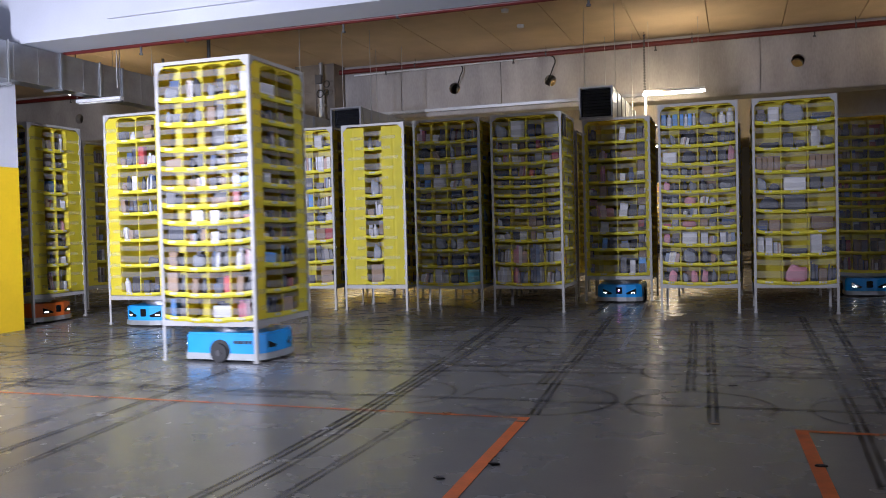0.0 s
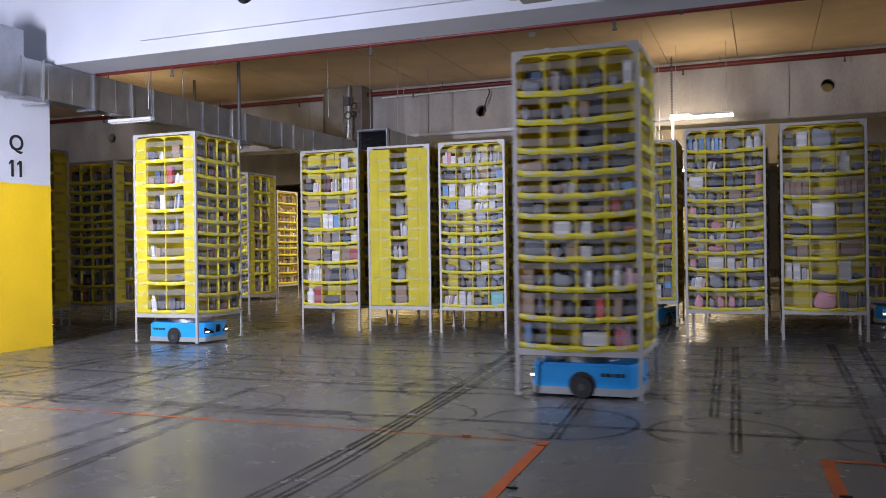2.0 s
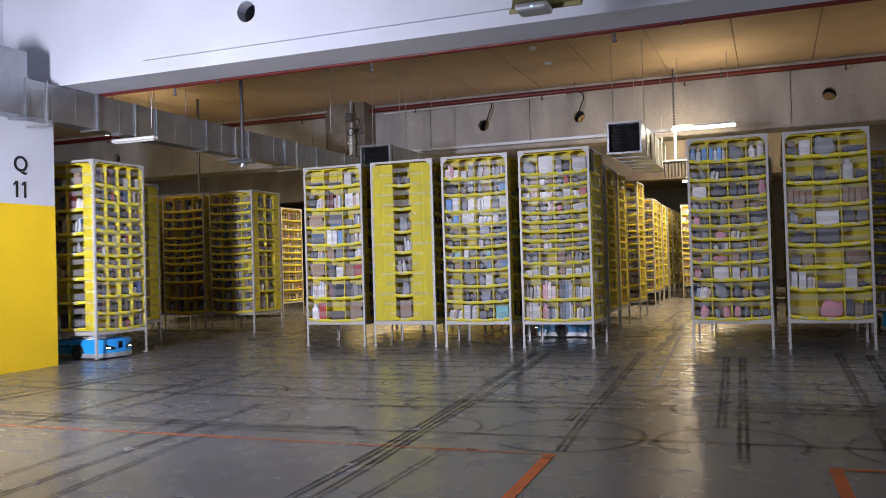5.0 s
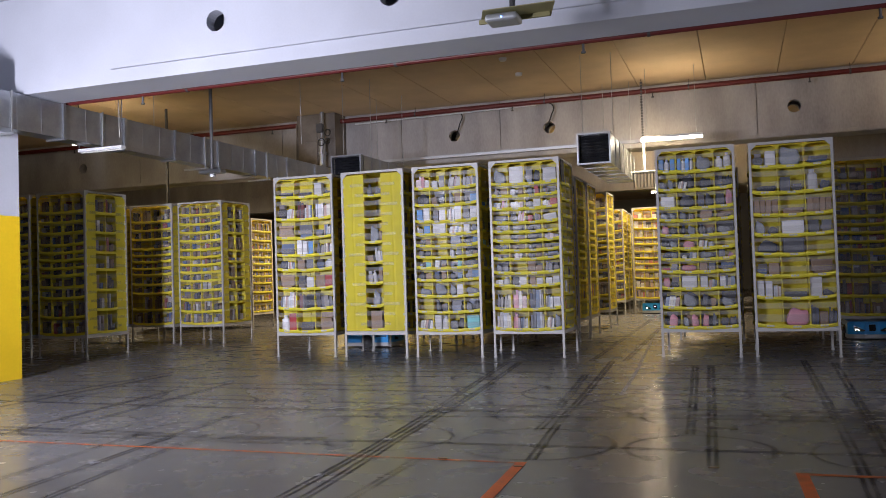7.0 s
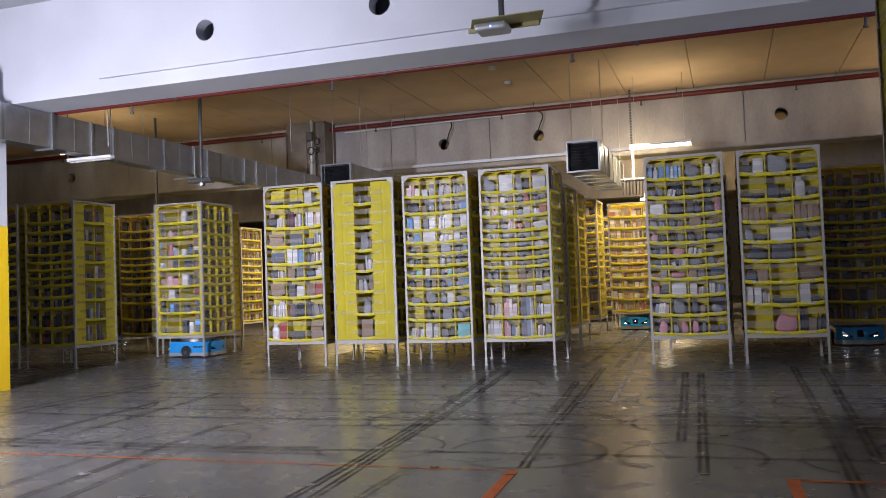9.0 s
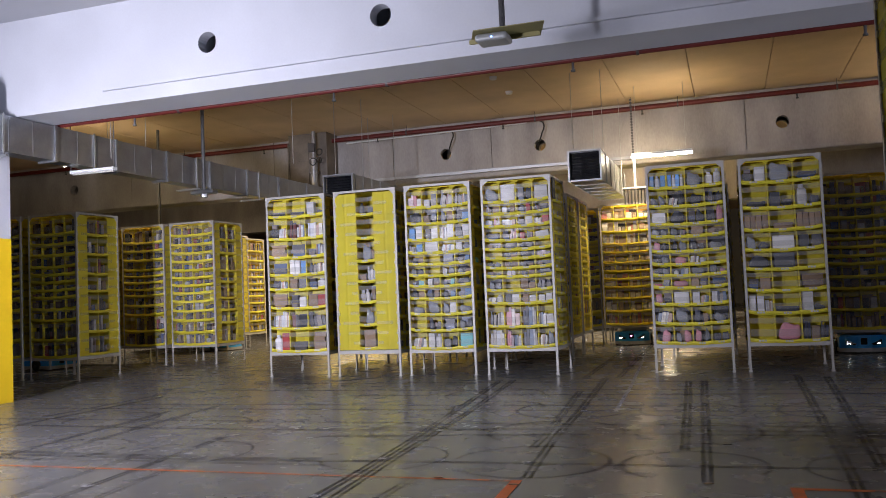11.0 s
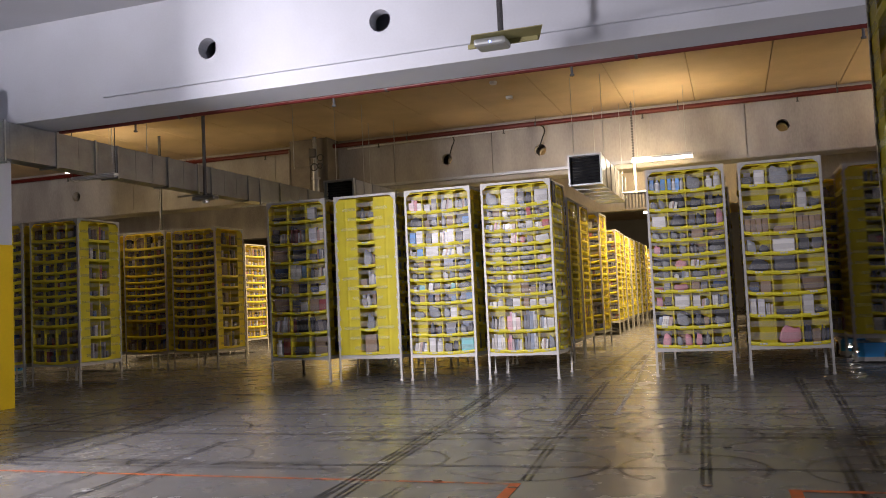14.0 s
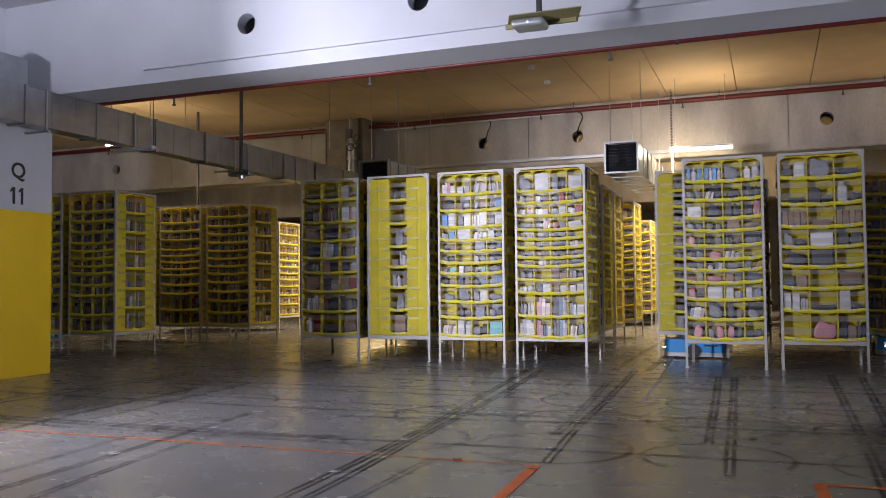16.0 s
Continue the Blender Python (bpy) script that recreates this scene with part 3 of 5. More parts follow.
def strap_mesh(w, cols, h):
    """Two clear retaining bands across the bins of one row."""
    def build():
        bm = bmesh.new()
        n = cols * 3
        for f0, f1 in (((0.12, 0.38), (0.58, 0.78)) if h > 0.16 else ((0.14, 0.50),)):
            a = []
            for i in range(n + 1):
                u = -w + 2 * w * i / n
                whole = 1 - (u / w) ** 2
                y = -0.006 - 0.022 * whole - 0.004 * math.sin(math.pi * (i % 3) / 3)
                z = -0.008 * whole
                a.append((bm.verts.new((u, y, h * f0 + z)), bm.verts.new((u, y - 0.002, h * f1 + z))))
            for i in range(n):
                bm.faces.new((a[i][0], a[i + 1][0], a[i + 1][1], a[i][1]))
        return mesh("strap", bm, M_STRAP)
    return cached(("strap", w, cols, round(h, 2)), build)


def labels_mesh(w, cols, sag):
    def build():
        bm = bmesh.new()
        for c in range(cols):
            u = -w + 2 * w * (c + 0.5) / cols
            whole = 1 - (u / w) ** 2
            dz = -sag * (0.22 + 0.78 * whole)
            dy = -0.006 - 0.022 * whole - 0.011
            hw = min(0.05, w / cols * 0.35)
            for k in range(3):
                a = u - hw + 2 * hw * k / 3
                box(bm, a, a + 2 * hw / 3 - 0.008, dy, dy + 0.002, dz + 0.006, dz + 0.030)
        return mesh("bin_label", bm, M_LABEL)
    return cached(("labels", w, cols, sag), build)


def tabs_mesh(w, n):
    """White webbing loops down both edges of a narrow face."""
    def build():
        bm = bmesh.new()
        for s in (-1, 1):
            for i in range(n):
                z = 0.46 + (2.2 / n) * i
                wide = 0.009 + 0.011 * ((i * 5 + (s > 0) * 2) % 4) / 3
                box(bm, s * 0.468 - wide, s * 0.468 + wide, -0.012, 0.0, z, z + 0.034)
                box(bm, s * 0.470 - wide * 0.6, s * 0.470 + wide * 0.6, -0.012, 0.0, z + 0.046, z + 0.066)
        return mesh("webbing_tabs", bm, M_TAB)
    return cached(("tabs", n), build)


def bands_mesh(w):
    """Clear elastic bands drawn across the plain panels of a narrow face."""
    def build():
        bm = bmesh.new()
        for s in (-1, 1):
            for i in range(15):
                z = 0.46 + (2.2 / 15) * i
                reach = 0.10 + 0.16 * ((i * 7) % 5) / 4
                a, b = sorted((s * (w + 0.004), s * min(w + reach, HALF - 0.06)))
                box(bm, a, b, -0.0075, -0.0045, z + 0.006, z + 0.050)
        return mesh("band", bm, M_BAND)
    return cached(("bands", w), build)


def goods_meshes():
    out = {}
    shape_rnd = random.Random(3)

    def add(name, material, build, label, category):
        made = []
        for k in range(3):
            shape_rnd.seed(len(out) * 7 + k)
            bm = bmesh.new()
            build(bm)
            made.append(mesh(name, bm, material, build is pouch))
        out[name] = (made, label, category)

    def carton(bm):
        rounded_box(bm, -0.5, 0.5, -0.5, 0.5, 0, 1, 0.03, 1)
        box(bm, -0.08, 0.08, -0.504, 0.504, 0.02, 1.006)

    def stack(bm, n=4, upright=True):
        """Books side by side or packs on each other, uneven in thickness and height, some leaning."""
        cuts = [shape_rnd.uniform(0.5, 1.5) for _ in range(n)]
        total, a = sum(cuts), -0.5
        tilt = shape_rnd.choice((0, 0, 0.10, -0.12, 0.2))
        for c in cuts:
            b = a + c / total * 0.97
            top = shape_rnd.uniform(0.62, 1.0)
            lean = tilt * top + shape_rnd.uniform(-0.015, 0.015)
            y0, y1 = -0.5 + shape_rnd.uniform(0, 0.3), 0.5
            ends = ((a, 0.0), (b - 0.012, 0.0), (b - 0.012 + lean, top), (a + lean, top))
            if not upright:
                w0, w1 = -0.5 + shape_rnd.uniform(0, 0.18), 0.5 - shape_rnd.uniform(0, 0.18)
                ends = ((w0, a + 0.5), (w1, a + 0.5), (w1, b + 0.49), (w0, b + 0.49))
            f, g = ([bm.verts.new((x, y, z)) for x, z in ends] for y in (y0, y1))
            bm.faces.new(f), bm.faces.new(g)
            for i in range(4):
                j = (i + 1) % 4
                bm.faces.new((f[i], f[j], g[j], g[i]))
            a = a + c / total

    def pouch(bm):
        """A slack bag: a boxy pillow with dents and a pinched top edge."""
        bmesh.ops.create_icosphere(bm, subdivisions=3, radius=1.0)
        dents = [(Vector((shape_rnd.uniform(-1, 1), shape_rnd.uniform(-1, 1), shape_rnd.uniform(-1, 1))).normalized(), shape_rnd.uniform(-0.16, 0.12)) for _ in range(9)]
        skew = shape_rnd.uniform(-0.25, 0.25)
        for v in bm.verts:
            d = v.co.normalized()
            k = 1 + sum(a * max(0.0, d.dot(n) - 0.55) / 0.45 for n, a in dents)
            x, y, z = (math.copysign(abs(c) ** 0.55, c) * 0.5 * k for c in d)
            top = (z + 0.5) ** 2
            v.co = ((x + skew * top) * (1 - 0.25 * top), y * (1 - 0.5 * top), max(0.0, z + 0.5) * (1 + 0.12 * math.sin(5 * x + skew * 20)))

    def bottle(bm):
        tube(bm, (0, 0, 0), (0, 0, 0.74), 0.5, 12)
        tube(bm, (0, 0, 0.74), (0, 0, 0.86), 0.5, 12, 0.22)
        tube(bm, (0, 0, 0.86), (0, 0, 1.0), 0.24, 10)

    add("cardboard_box", M_CARD, carton, "small brown cardboard box in a yellow fabric bin", "box")
    add("white_box", M_PAPER, carton, "small white carton in a yellow fabric bin", "box")
    add("dark_box", M_DARKG, carton, "small black carton in a yellow fabric bin", "box")
    add("red_box", M_REDG, carton, "small red carton in a yellow fabric bin", "box")
    add("blue_box", M_BLUEG, carton, "small blue carton in a yellow fabric bin", "box")
    add("teal_box", M_TEALG, carton, "teal carton in a yellow fabric bin", "box")
    add("booklet", M_BOOKS, lambda b: stack(b, 5), "row of thin pale books in a yellow fabric bin", "books")
    add("dark_booklet", M_DBOOKS, lambda b: stack(b, 4), "row of dark books in a yellow fabric bin", "books")
    add("pink_booklet", M_PBOOKS, lambda b: stack(b, 4), "row of pink packs in a yellow fabric bin", "packs")
    add("flat_pack", M_FLAT, lambda b: stack(b, 3, False), "stack of flat grey packs in a yellow fabric bin", "packs")
    add("brown_pack", M_CARD, lambda b: stack(b, 3, False), "stack of flat brown packs in a yellow fabric bin", "packs")
    add("grey_pouch", M_GREYG, pouch, "soft grey pouch in a yellow fabric bin", "pouch")
    add("dark_pouch", M_DARKG, pouch, "soft black pouch in a yellow fabric bin", "pouch")
    add("plastic_bag", M_BAG, pouch, "crumpled clear plastic bag in a yellow fabric bin", "bag")
    add("pink_bag", M_PINKG, pouch, "crumpled pink bag in a yellow fabric bin", "bag")
    add("bottle", M_DARKG, bottle, "dark bottle in a yellow fabric bin", "bottle")
    add("white_tub", M_PAPER, bottle, "white plastic bottle in a yellow fabric bin", "bottle")
    return out


GOODS = goods_meshes()
PICK = (("cardboard_box", 11), ("white_box", 13), ("dark_box", 10), ("red_box", 2), ("blue_box", 5), ("teal_box", 1), ("booklet", 8),
        ("dark_booklet", 6), ("pink_booklet", 3), ("flat_pack", 14), ("brown_pack", 7), ("grey_pouch", 12), ("dark_pouch", 9),
        ("plastic_bag", 12), ("pink_bag", 2), ("bottle", 3), ("white_tub", 3))
BACKING = ["flat_pack", "dark_booklet", "dark_box", "dark_box", "grey_pouch", "dark_pouch", "brown_pack", "flat_pack", "dark_booklet"]
DULL = ["grey_pouch", "dark_pouch", "flat_pack", "dark_box", "dark_booklet", "brown_pack", "cardboard_box", "plastic_bag"]
PICK_NAMES = [n for n, k in PICK for _ in range(k)]


def stock_cell(root, m_face, x0, cw, z, h, items, rnd):
    """Named goods side by side in one bin, each a thing of its own."""
    sw = (cw - 0.024) / max(1, len(items))
    for i, item in enumerate(items):
        name, tall = item if isinstance(item, tuple) else (item, 0.72)
        me, label, category = GOODS[name]
        gd = 0.075
        local = m_face @ Matrix.Translation((x0 + 0.012 + sw * (i + 0.5), 0.02 + gd / 2 + rnd.uniform(0, 0.02), z + 0.001)) @ Matrix.Rotation(rnd.uniform(-0.14, 0.14), 4, "Z")
        ob = new(name, rnd.choice(me))
        ob.matrix_basis = root.matrix_basis @ local @ Matrix.Diagonal((sw * rnd.uniform(0.82, 0.95), gd, h * tall, 1))
        tagged(ob, label, category)


def fill(root, m_face, w, depth, cols, zs, rnd, mode, empty=0.1, pick=None, packed=0.8, plan=None, stock=None):
    """Goods in the bins of one face. mode: "things" (each its own thing), "parts" (carried along), "stuff" (one mesh)."""
    cw = 2 * w / cols
    joined = bmesh.new() if mode == "stuff" else None
    for r in range(1, len(zs)):
        h = zs[r - 1] - zs[r] - 0.02
        for c in range(cols):
            if plan and r in plan:
                stock_cell(root, m_face, -w + cw * c, cw, zs[r], h, plan[r][c], rnd)
                continue
            if rnd.random() < empty:
                continue
            n = rnd.choice((1, 2, 2)) if cw < 0.26 else rnd.choice((1, 2, 3))
            if rnd.random() < packed:
                place = m_face @ Matrix.Translation((-w + cw * (c + 0.5), depth - 0.06, zs[r] + 0.001))
                gh = h * rnd.uniform(0.55, 0.9)
                if mode == "stuff":
                    k = cw * rnd.uniform(0.2, 0.8)
                    box(joined, -cw / 2 + 0.012, -cw / 2 + k, -0.04, 0.04, 0, gh, place)
                    box(joined, -cw / 2 + k, cw / 2 - 0.012, -0.04, 0.04, 0, gh * rnd.uniform(0.6, 1), place)
                else:
                    name = rnd.choice(BACKING)
                    me, label, category = GOODS[name]
                    ob = new(name, rnd.choice(me))
                    local = place @ Matrix.Diagonal((cw - 0.026, 0.085, gh, 1))
                    ob.matrix_basis = local if mode == "parts" else root.matrix_basis @ local
                    if mode == "parts":
                        ob.parent = root
                    else:
                        tagged(ob, label, category)
            if mode == "stuff":
                n = rnd.choice((2, 2, 3, 4))
            u0 = -w + cw * c + 0.012
            for i in range(n):
                sw = (cw - 0.024) / n
                uc = u0 + sw * (i + 0.5)
                gw = sw * rnd.uniform(0.5, 0.95)
                gd = rnd.uniform(0.05, 0.08)
                gh = h * (rnd.uniform(0.35, 0.88))
                yc = 0.02 + gd / 2 + rnd.uniform(0, 0.03)
                z = zs[r] + 0.001
                if mode == "stuff":
                    box(joined, -gw / 2, gw / 2, -gd / 2, gd / 2, 0, gh, m_face @ Matrix.Translation((uc, yc, z)) @ Matrix.Rotation(rnd.uniform(-0.12, 0.12), 4, "Z"))
                    continue
                name = rnd.choice(DULL if pick and rnd.random() < 0.15 else pick or PICK_NAMES)
                me, label, category = GOODS[name]
                if "pouch" in name or "bag" in name or "_pack" in name:
                    gh = min(gh, h * 0.7)
                if "booklet" in name:
                    gh = h * rnd.uniform(0.6, 0.9)
                ob = new(name, rnd.choice(me))
                local = m_face @ Matrix.Translation((uc, yc, z)) @ Matrix.Rotation(rnd.uniform(-0.14, 0.14), 4, "Z") @ Matrix.Rotation(rnd.choice((0, 0, -0.12, 0.1)), 4, "Y") @ Matrix.Diagonal((gw, gd, gh, 1))
                if mode == "parts":
                    ob.parent = root
                    ob.matrix_basis = local
                else:
                    ob.matrix_basis = root.matrix_basis @ local
                    tagged(ob, label, category)
    if mode == "stuff":
        ob = part("assorted_stock", joined, stock or M_MIXED, root, "mixed boxes, books and packs filling the bins")
        ob["kind"] = "stuff"


def pod(m, broad=(4, R11), narrow=(2, R7B, 0.30), turn=0, seed=1, mode="stuff", label="", modes=None, faces=(0, 1, 2, 3), pick=None, empty=0.1, packed=0.8, plan=None, stock=None):
    """A four-sided fabric storage pod on a steel frame with legs. broad: columns and shelves of the -y and +y sides; narrow: columns,
    shelves and half width of the opening on the +x and -x sides."""
    root = new("storage_pod")
    root.empty_display_size = 0.2
    root.matrix_basis = m @ Matrix.Rotation(radians(turn), 4, "Z")
    tagged(root, label or "tall yellow fabric storage pod on grey steel legs", "storage pod", "storage pods")
    rnd = random.Random(seed)
    T = HALF

    def post_mesh():
        bm = bmesh.new()
        box(bm, -0.02, 0.011, -0.02, -0.014, 0, 2.75)
        box(bm, -0.02, -0.014, -0.014, 0.011, 0, 2.75)
        box(bm, -0.026, 0.016, -0.026, 0.016, 0, 0.02)
        for i in range(3):
            tube(bm, (0.004, -0.024, 0.06 + 0.1 * i), (0.004, -0.019, 0.06 + 0.1 * i), 0.006, 6)
        return mesh("post", bm, M_POST)

    for i, (sx, sy) in enumerate(((-1, -1), (1, -1), (1, 1), (-1, 1))):
        p = part("post", cached("post", post_mesh), None, root, "grey painted steel corner post")
        p.matrix_basis = pose(sx * (T - 0.02), sy * (T - 0.02), 0, 0, 0, 90 * i)

    def rail(z0, z1, gusset):
        def build():
            bm = bmesh.new()
            box(bm, -T + 0.02, T - 0.02, -0.006, 0.0, z0, z1)
            box(bm, -T + 0.02, T - 0.02, 0.0, 0.03, z1 - 0.005, z1)
            if gusset:
                for s in (-1, 1):
                    x0, x1 = s * (T - 0.02), s * (T - 0.1)
                    v = [bm.verts.new((x, y, z)) for y in (-0.004, 0.0) for x, z in ((x0, z0 + 0.001), (x1, z0 + 0.001), (x0, z0 - 0.08))]
                    bm.faces.new(v[:3]), bm.faces.new(v[3:]), bm.faces.new((v[1], v[2], v[5], v[4]))
            return mesh("rail", bm, M_POST)
        return cached(("rail", z0, gusset), build)

    for i in range(4):
        for z0, z1, g in ((0.325, 0.375, False), (2.718, 2.75, True)):
            r = part("rail", rail(z0, z1, g), None, root)
            r.matrix_basis = Matrix.Rotation(radians(90 * i), 4, "Z") @ Matrix.Translation((0, -T + 0.008, 0))

    def deck():
        bm = bmesh.new()
        box(bm, -T + 0.03, T - 0.03, -T + 0.03, T - 0.03, 0.345, 0.380)
        return mesh("deck", bm, M_POST)
    part("deck", cached("deck", deck), None, root)

    def roof():
        bm = bmesh.new()
        n = 6
        grid = [[bm.verts.new((-0.475 + 0.95 * i / n, -0.475 + 0.95 * j / n, 2.715 - 0.015 * math.sin(math.pi * i / n) * math.sin(math.pi * j / n))) for j in range(n + 1)] for i in range(n + 1)]
        for i in range(n):
            for j in range(n):
                bm.faces.new((grid[i][j], grid[i + 1][j], grid[i + 1][j + 1], grid[i][j + 1]))
        return mesh("top_cover", bm, M_FABRIC)
    part("top_cover", cached("roof", roof), None, root, "yellow fabric top cover")

    cols4, lips4 = broad
    cols2, lips2, open2 = narrow
    z4, z2 = face_rows(lips4), face_rows(lips2)
    for f in faces:
        m_face = Matrix.Rotation(radians(90 * f), 4, "Z") @ Matrix.Translation((0, -T + 0.012, 0))
        if f % 2 == 0:
            w, depth, cols, zs, sag = T - 0.028, DEEP, cols4, z4, 0.032
        else:
            w, depth, cols, zs, sag = open2, T - 0.02, cols2, z2, 0.012
        ob = part("bin_liner", liner_mesh(w, depth, cols, zs), None, root, "yellow fabric back panel")
        ob.matrix_basis = m_face
        if w > 0.2:
            part("header", header_mesh(w, cols), None, root, "scalloped yellow fabric header").matrix_basis = m_face
        for c in range(1, cols):
            part("divider", divider_mesh(depth), None, root).matrix_basis = m_face @ Matrix.Translation((-w + 2 * w * c / cols, 0, 0))
        if f % 2:
            def margin(w=w):
                bm = bmesh.new()
                for s in (-1, 1):
                    a, b = sorted((s * w, s * (T - 0.012)))
                    box(bm, a, b, 0.0, 0.006, 0.385, 2.70)
                    a, b = sorted((s * w, s * (w + 0.006)))
                    box(bm, a, b, 0.006, T - 0.025, 0.385, 2.70)
                    if w < 0.2:
                        mid = s * (w + T) / 2
                        for k in range(7):
                            z = 0.39 + 2.315 * k / 7
                            off = 0.006 * (k % 2)
                            v = [bm.verts.new((mid + off + dx, dy, zz)) for zz in (z, z + 0.318) for dx, dy in ((-0.03, -0.0005), (0.0, -0.0045), (0.03, -0.0005))]
                            for q in (0, 1):
                                bm.faces.new((v[q], v[q + 1], v[q + 4], v[q + 3]))
                    for k in range(1, 7):
                        z = 0.385 + 2.315 * k / 7
                        c, d = sorted((s * (w + 0.01), s * (T - 0.02)))
                        box(bm, c, d, -0.003, 0.0, z - 0.004, z + 0.004)
                return mesh("side_panel", bm, M_FABRIC)
            ob = part("side_panel", cached(("margin", w), margin), None, root, "plain yellow fabric side panel")
            ob.matrix_basis = m_face
            ob = part("band", bands_mesh(w), None, root, "clear elastic bands")
            ob.matrix_basis, ob["kind"] = m_face, "stuff"
            ob = part("webbing", tabs_mesh(w, 15), None, root, "white webbing loops")
            ob.matrix_basis, ob["kind"] = m_face, "stuff"
        for k in range(1, len(zs)):
            h = zs[k - 1] - zs[k]
            up = m_face @ Matrix.Translation((0, 0, zs[k]))
            part("shelf", shelf_mesh(w, depth, cols, sag), None, root).matrix_basis = up
            if mode == "stuff" and f == 2:
                continue
            part("strap", strap_mesh(w, cols, h), None, root, "clear plastic retaining straps").matrix_basis = up @ Matrix.Translation((0, 0, 0.012))
            if mode != "stuff":
                lb = part("bin_label", labels_mesh(w, cols, sag), None, root, "white bin labels")
                lb.matrix_basis, lb["kind"] = up, "stuff"
        how = (modes or {}).get(f, "stuff" if f in (2, 3) else mode)
        tight = how == "stuff"
        fill(root, m_face, w, depth, cols, zs, rnd, how, 0.03 if tight else empty, pick, 0.97 if tight else packed, plan if f == 0 else None, stock)
    return root


# what lies in the bins of the front row, shelf by shelf from the top
PLAN_WIDE = {1: [["flat_pack", ("white_box", 0.8)], [("plastic_bag", 0.9)], [("flat_pack", 0.4)]],
             2: [[("grey_pouch", 0.3)], [("dark_box", 0.6), ("flat_pack", 0.3)], [("white_tub", 0.85), ("grey_pouch", 0.4)]],
             3: [["cardboard_box"] * 4, [("brown_pack", 0.3)], ["cardboard_box"] * 4],
             4: [["plastic_bag", ("dark_pouch", 0.4)], [("white_box", 0.72)], [("dark_box", 0.7), ("flat_pack", 0.7)]],
             5: [[("dark_pouch", 0.7)], [("dark_box", 0.85)], []],
             6: [[("flat_pack", 0.6), ("cardboard_box", 0.6)], [], [("brown_pack", 0.75)]],
             7: [[("white_box", 0.8), ("white_box", 0.78), ("booklet", 0.7)], [("dark_box", 0.25)], [("white_box", 0.95), ("grey_pouch", 0.3)]],
             8: [[], [("pink_bag", 0.62)], [("dark_booklet", 0.8), ("cardboard_box", 0.5), ("dark_booklet", 0.7)]]}
PLAN_BOXED = {1: [[("flat_pack", 0.3)], [("flat_pack", 0.25)], [("white_box", 0.8), ("grey_pouch", 0.3)]],
              2: [["flat_pack", "booklet"], [("dark_booklet", 0.9), "booklet"], [("booklet", 0.85)]],
              3: [["brown_pack"], ["flat_pack"], [("flat_pack", 0.4), ("booklet", 0.85)]],
              4: [["flat_pack"], [("white_box", 0.9), ("white_box", 0.85), ("blue_box", 0.8)], ["dark_booklet", ("booklet", 0.8)]],
              5: [["grey_pouch", "booklet"], ["cardboard_box", "dark_box"], ["flat_pack", "white_tub"]],
              6: [[("brown_pack", 0.8)], ["flat_pack", ("white_box", 0.6)], ["cardboard_box", ("red_box", 0.7)]],
              7: [[("booklet", 0.95), ("booklet", 0.95)], [("dark_booklet", 0.8), ("dark_box", 0.7)], [("dark_booklet", 0.85)]],
              8: [["white_tub", ("red_box", 0.8)], [("flat_pack", 0.4)], [("brown_pack", 0.85)]]}
PLAN_BLUE = {1: [[("pink_booklet", 0.8)], [("white_box", 0.4), "flat_pack"], [("dark_booklet", 0.8)], ["dark_booklet", "booklet"]],
             3: [[("blue_box", 0.8), ("white_box", 0.9)], ["flat_pack", "white_box"], [("booklet", 0.95), ("white_box", 0.95)], ["dark_box", ("white_box", 0.85)]],
             4: [["dark_booklet", "blue_box"], [("white_box", 0.95)], [("booklet", 0.9)], ["white_box", "flat_pack"]],
             9: [[("plastic_bag", 0.5)], [("plastic_bag", 0.8)], [("plastic_bag", 0.7), "white_box"], [("plastic_bag", 0.5)]],
             11: [[("booklet", 0.85)], [("white_box", 0.85), ("white_tub", 0.8)], [("dark_box", 0.5), "grey_pouch"], [("teal_box", 0.8)]]}
PLAN_BOOKS = {1: [["plastic_bag"], [("white_box", 0.9)], ["flat_pack", "grey_pouch"], [("white_box", 0.75)]],
              3: [["booklet", "pink_booklet"], ["booklet"], ["dark_booklet", "white_box"], ["booklet", "red_box"]],
              10: [["booklet", "white_tub"], ["dark_box", "white_box"], ["brown_pack", ("white_box", 0.6)], [("white_box", 0.6), "white_box"]],
              11: [["dark_booklet", ("booklet", 0.9)], [("pink_booklet", 0.9)], [("booklet", 0.95)], [("booklet", 0.7), ("white_box", 0.5)]],
              12: [[("booklet", 0.95)], [("pink_booklet", 0.9), "booklet"], [("booklet", 0.98)], [("booklet", 0.85), "plastic_bag"]]}
PLAN_POUCH = {1: [["blue_box", "white_tub", "blue_box"], ["blue_box", "white_tub", "blue_box", "white_tub"], ["plastic_bag"], ["white_tub", ("white_tub", 0.9)]],
              3: [[("white_box", 0.7)], ["dark_pouch"], ["flat_pack", "grey_pouch"], ["dark_box", ("pink_bag", 0.9)]],
              8: [[("red_box", 0.35), "flat_pack"], [("pink_bag", 0.6)], ["cardboard_box", "flat_pack"], ["flat_pack"]],
              9: [["pink_bag", "flat_pack"], [("white_box", 0.75)], ["white_box", "booklet"], [("booklet", 0.9)]]}

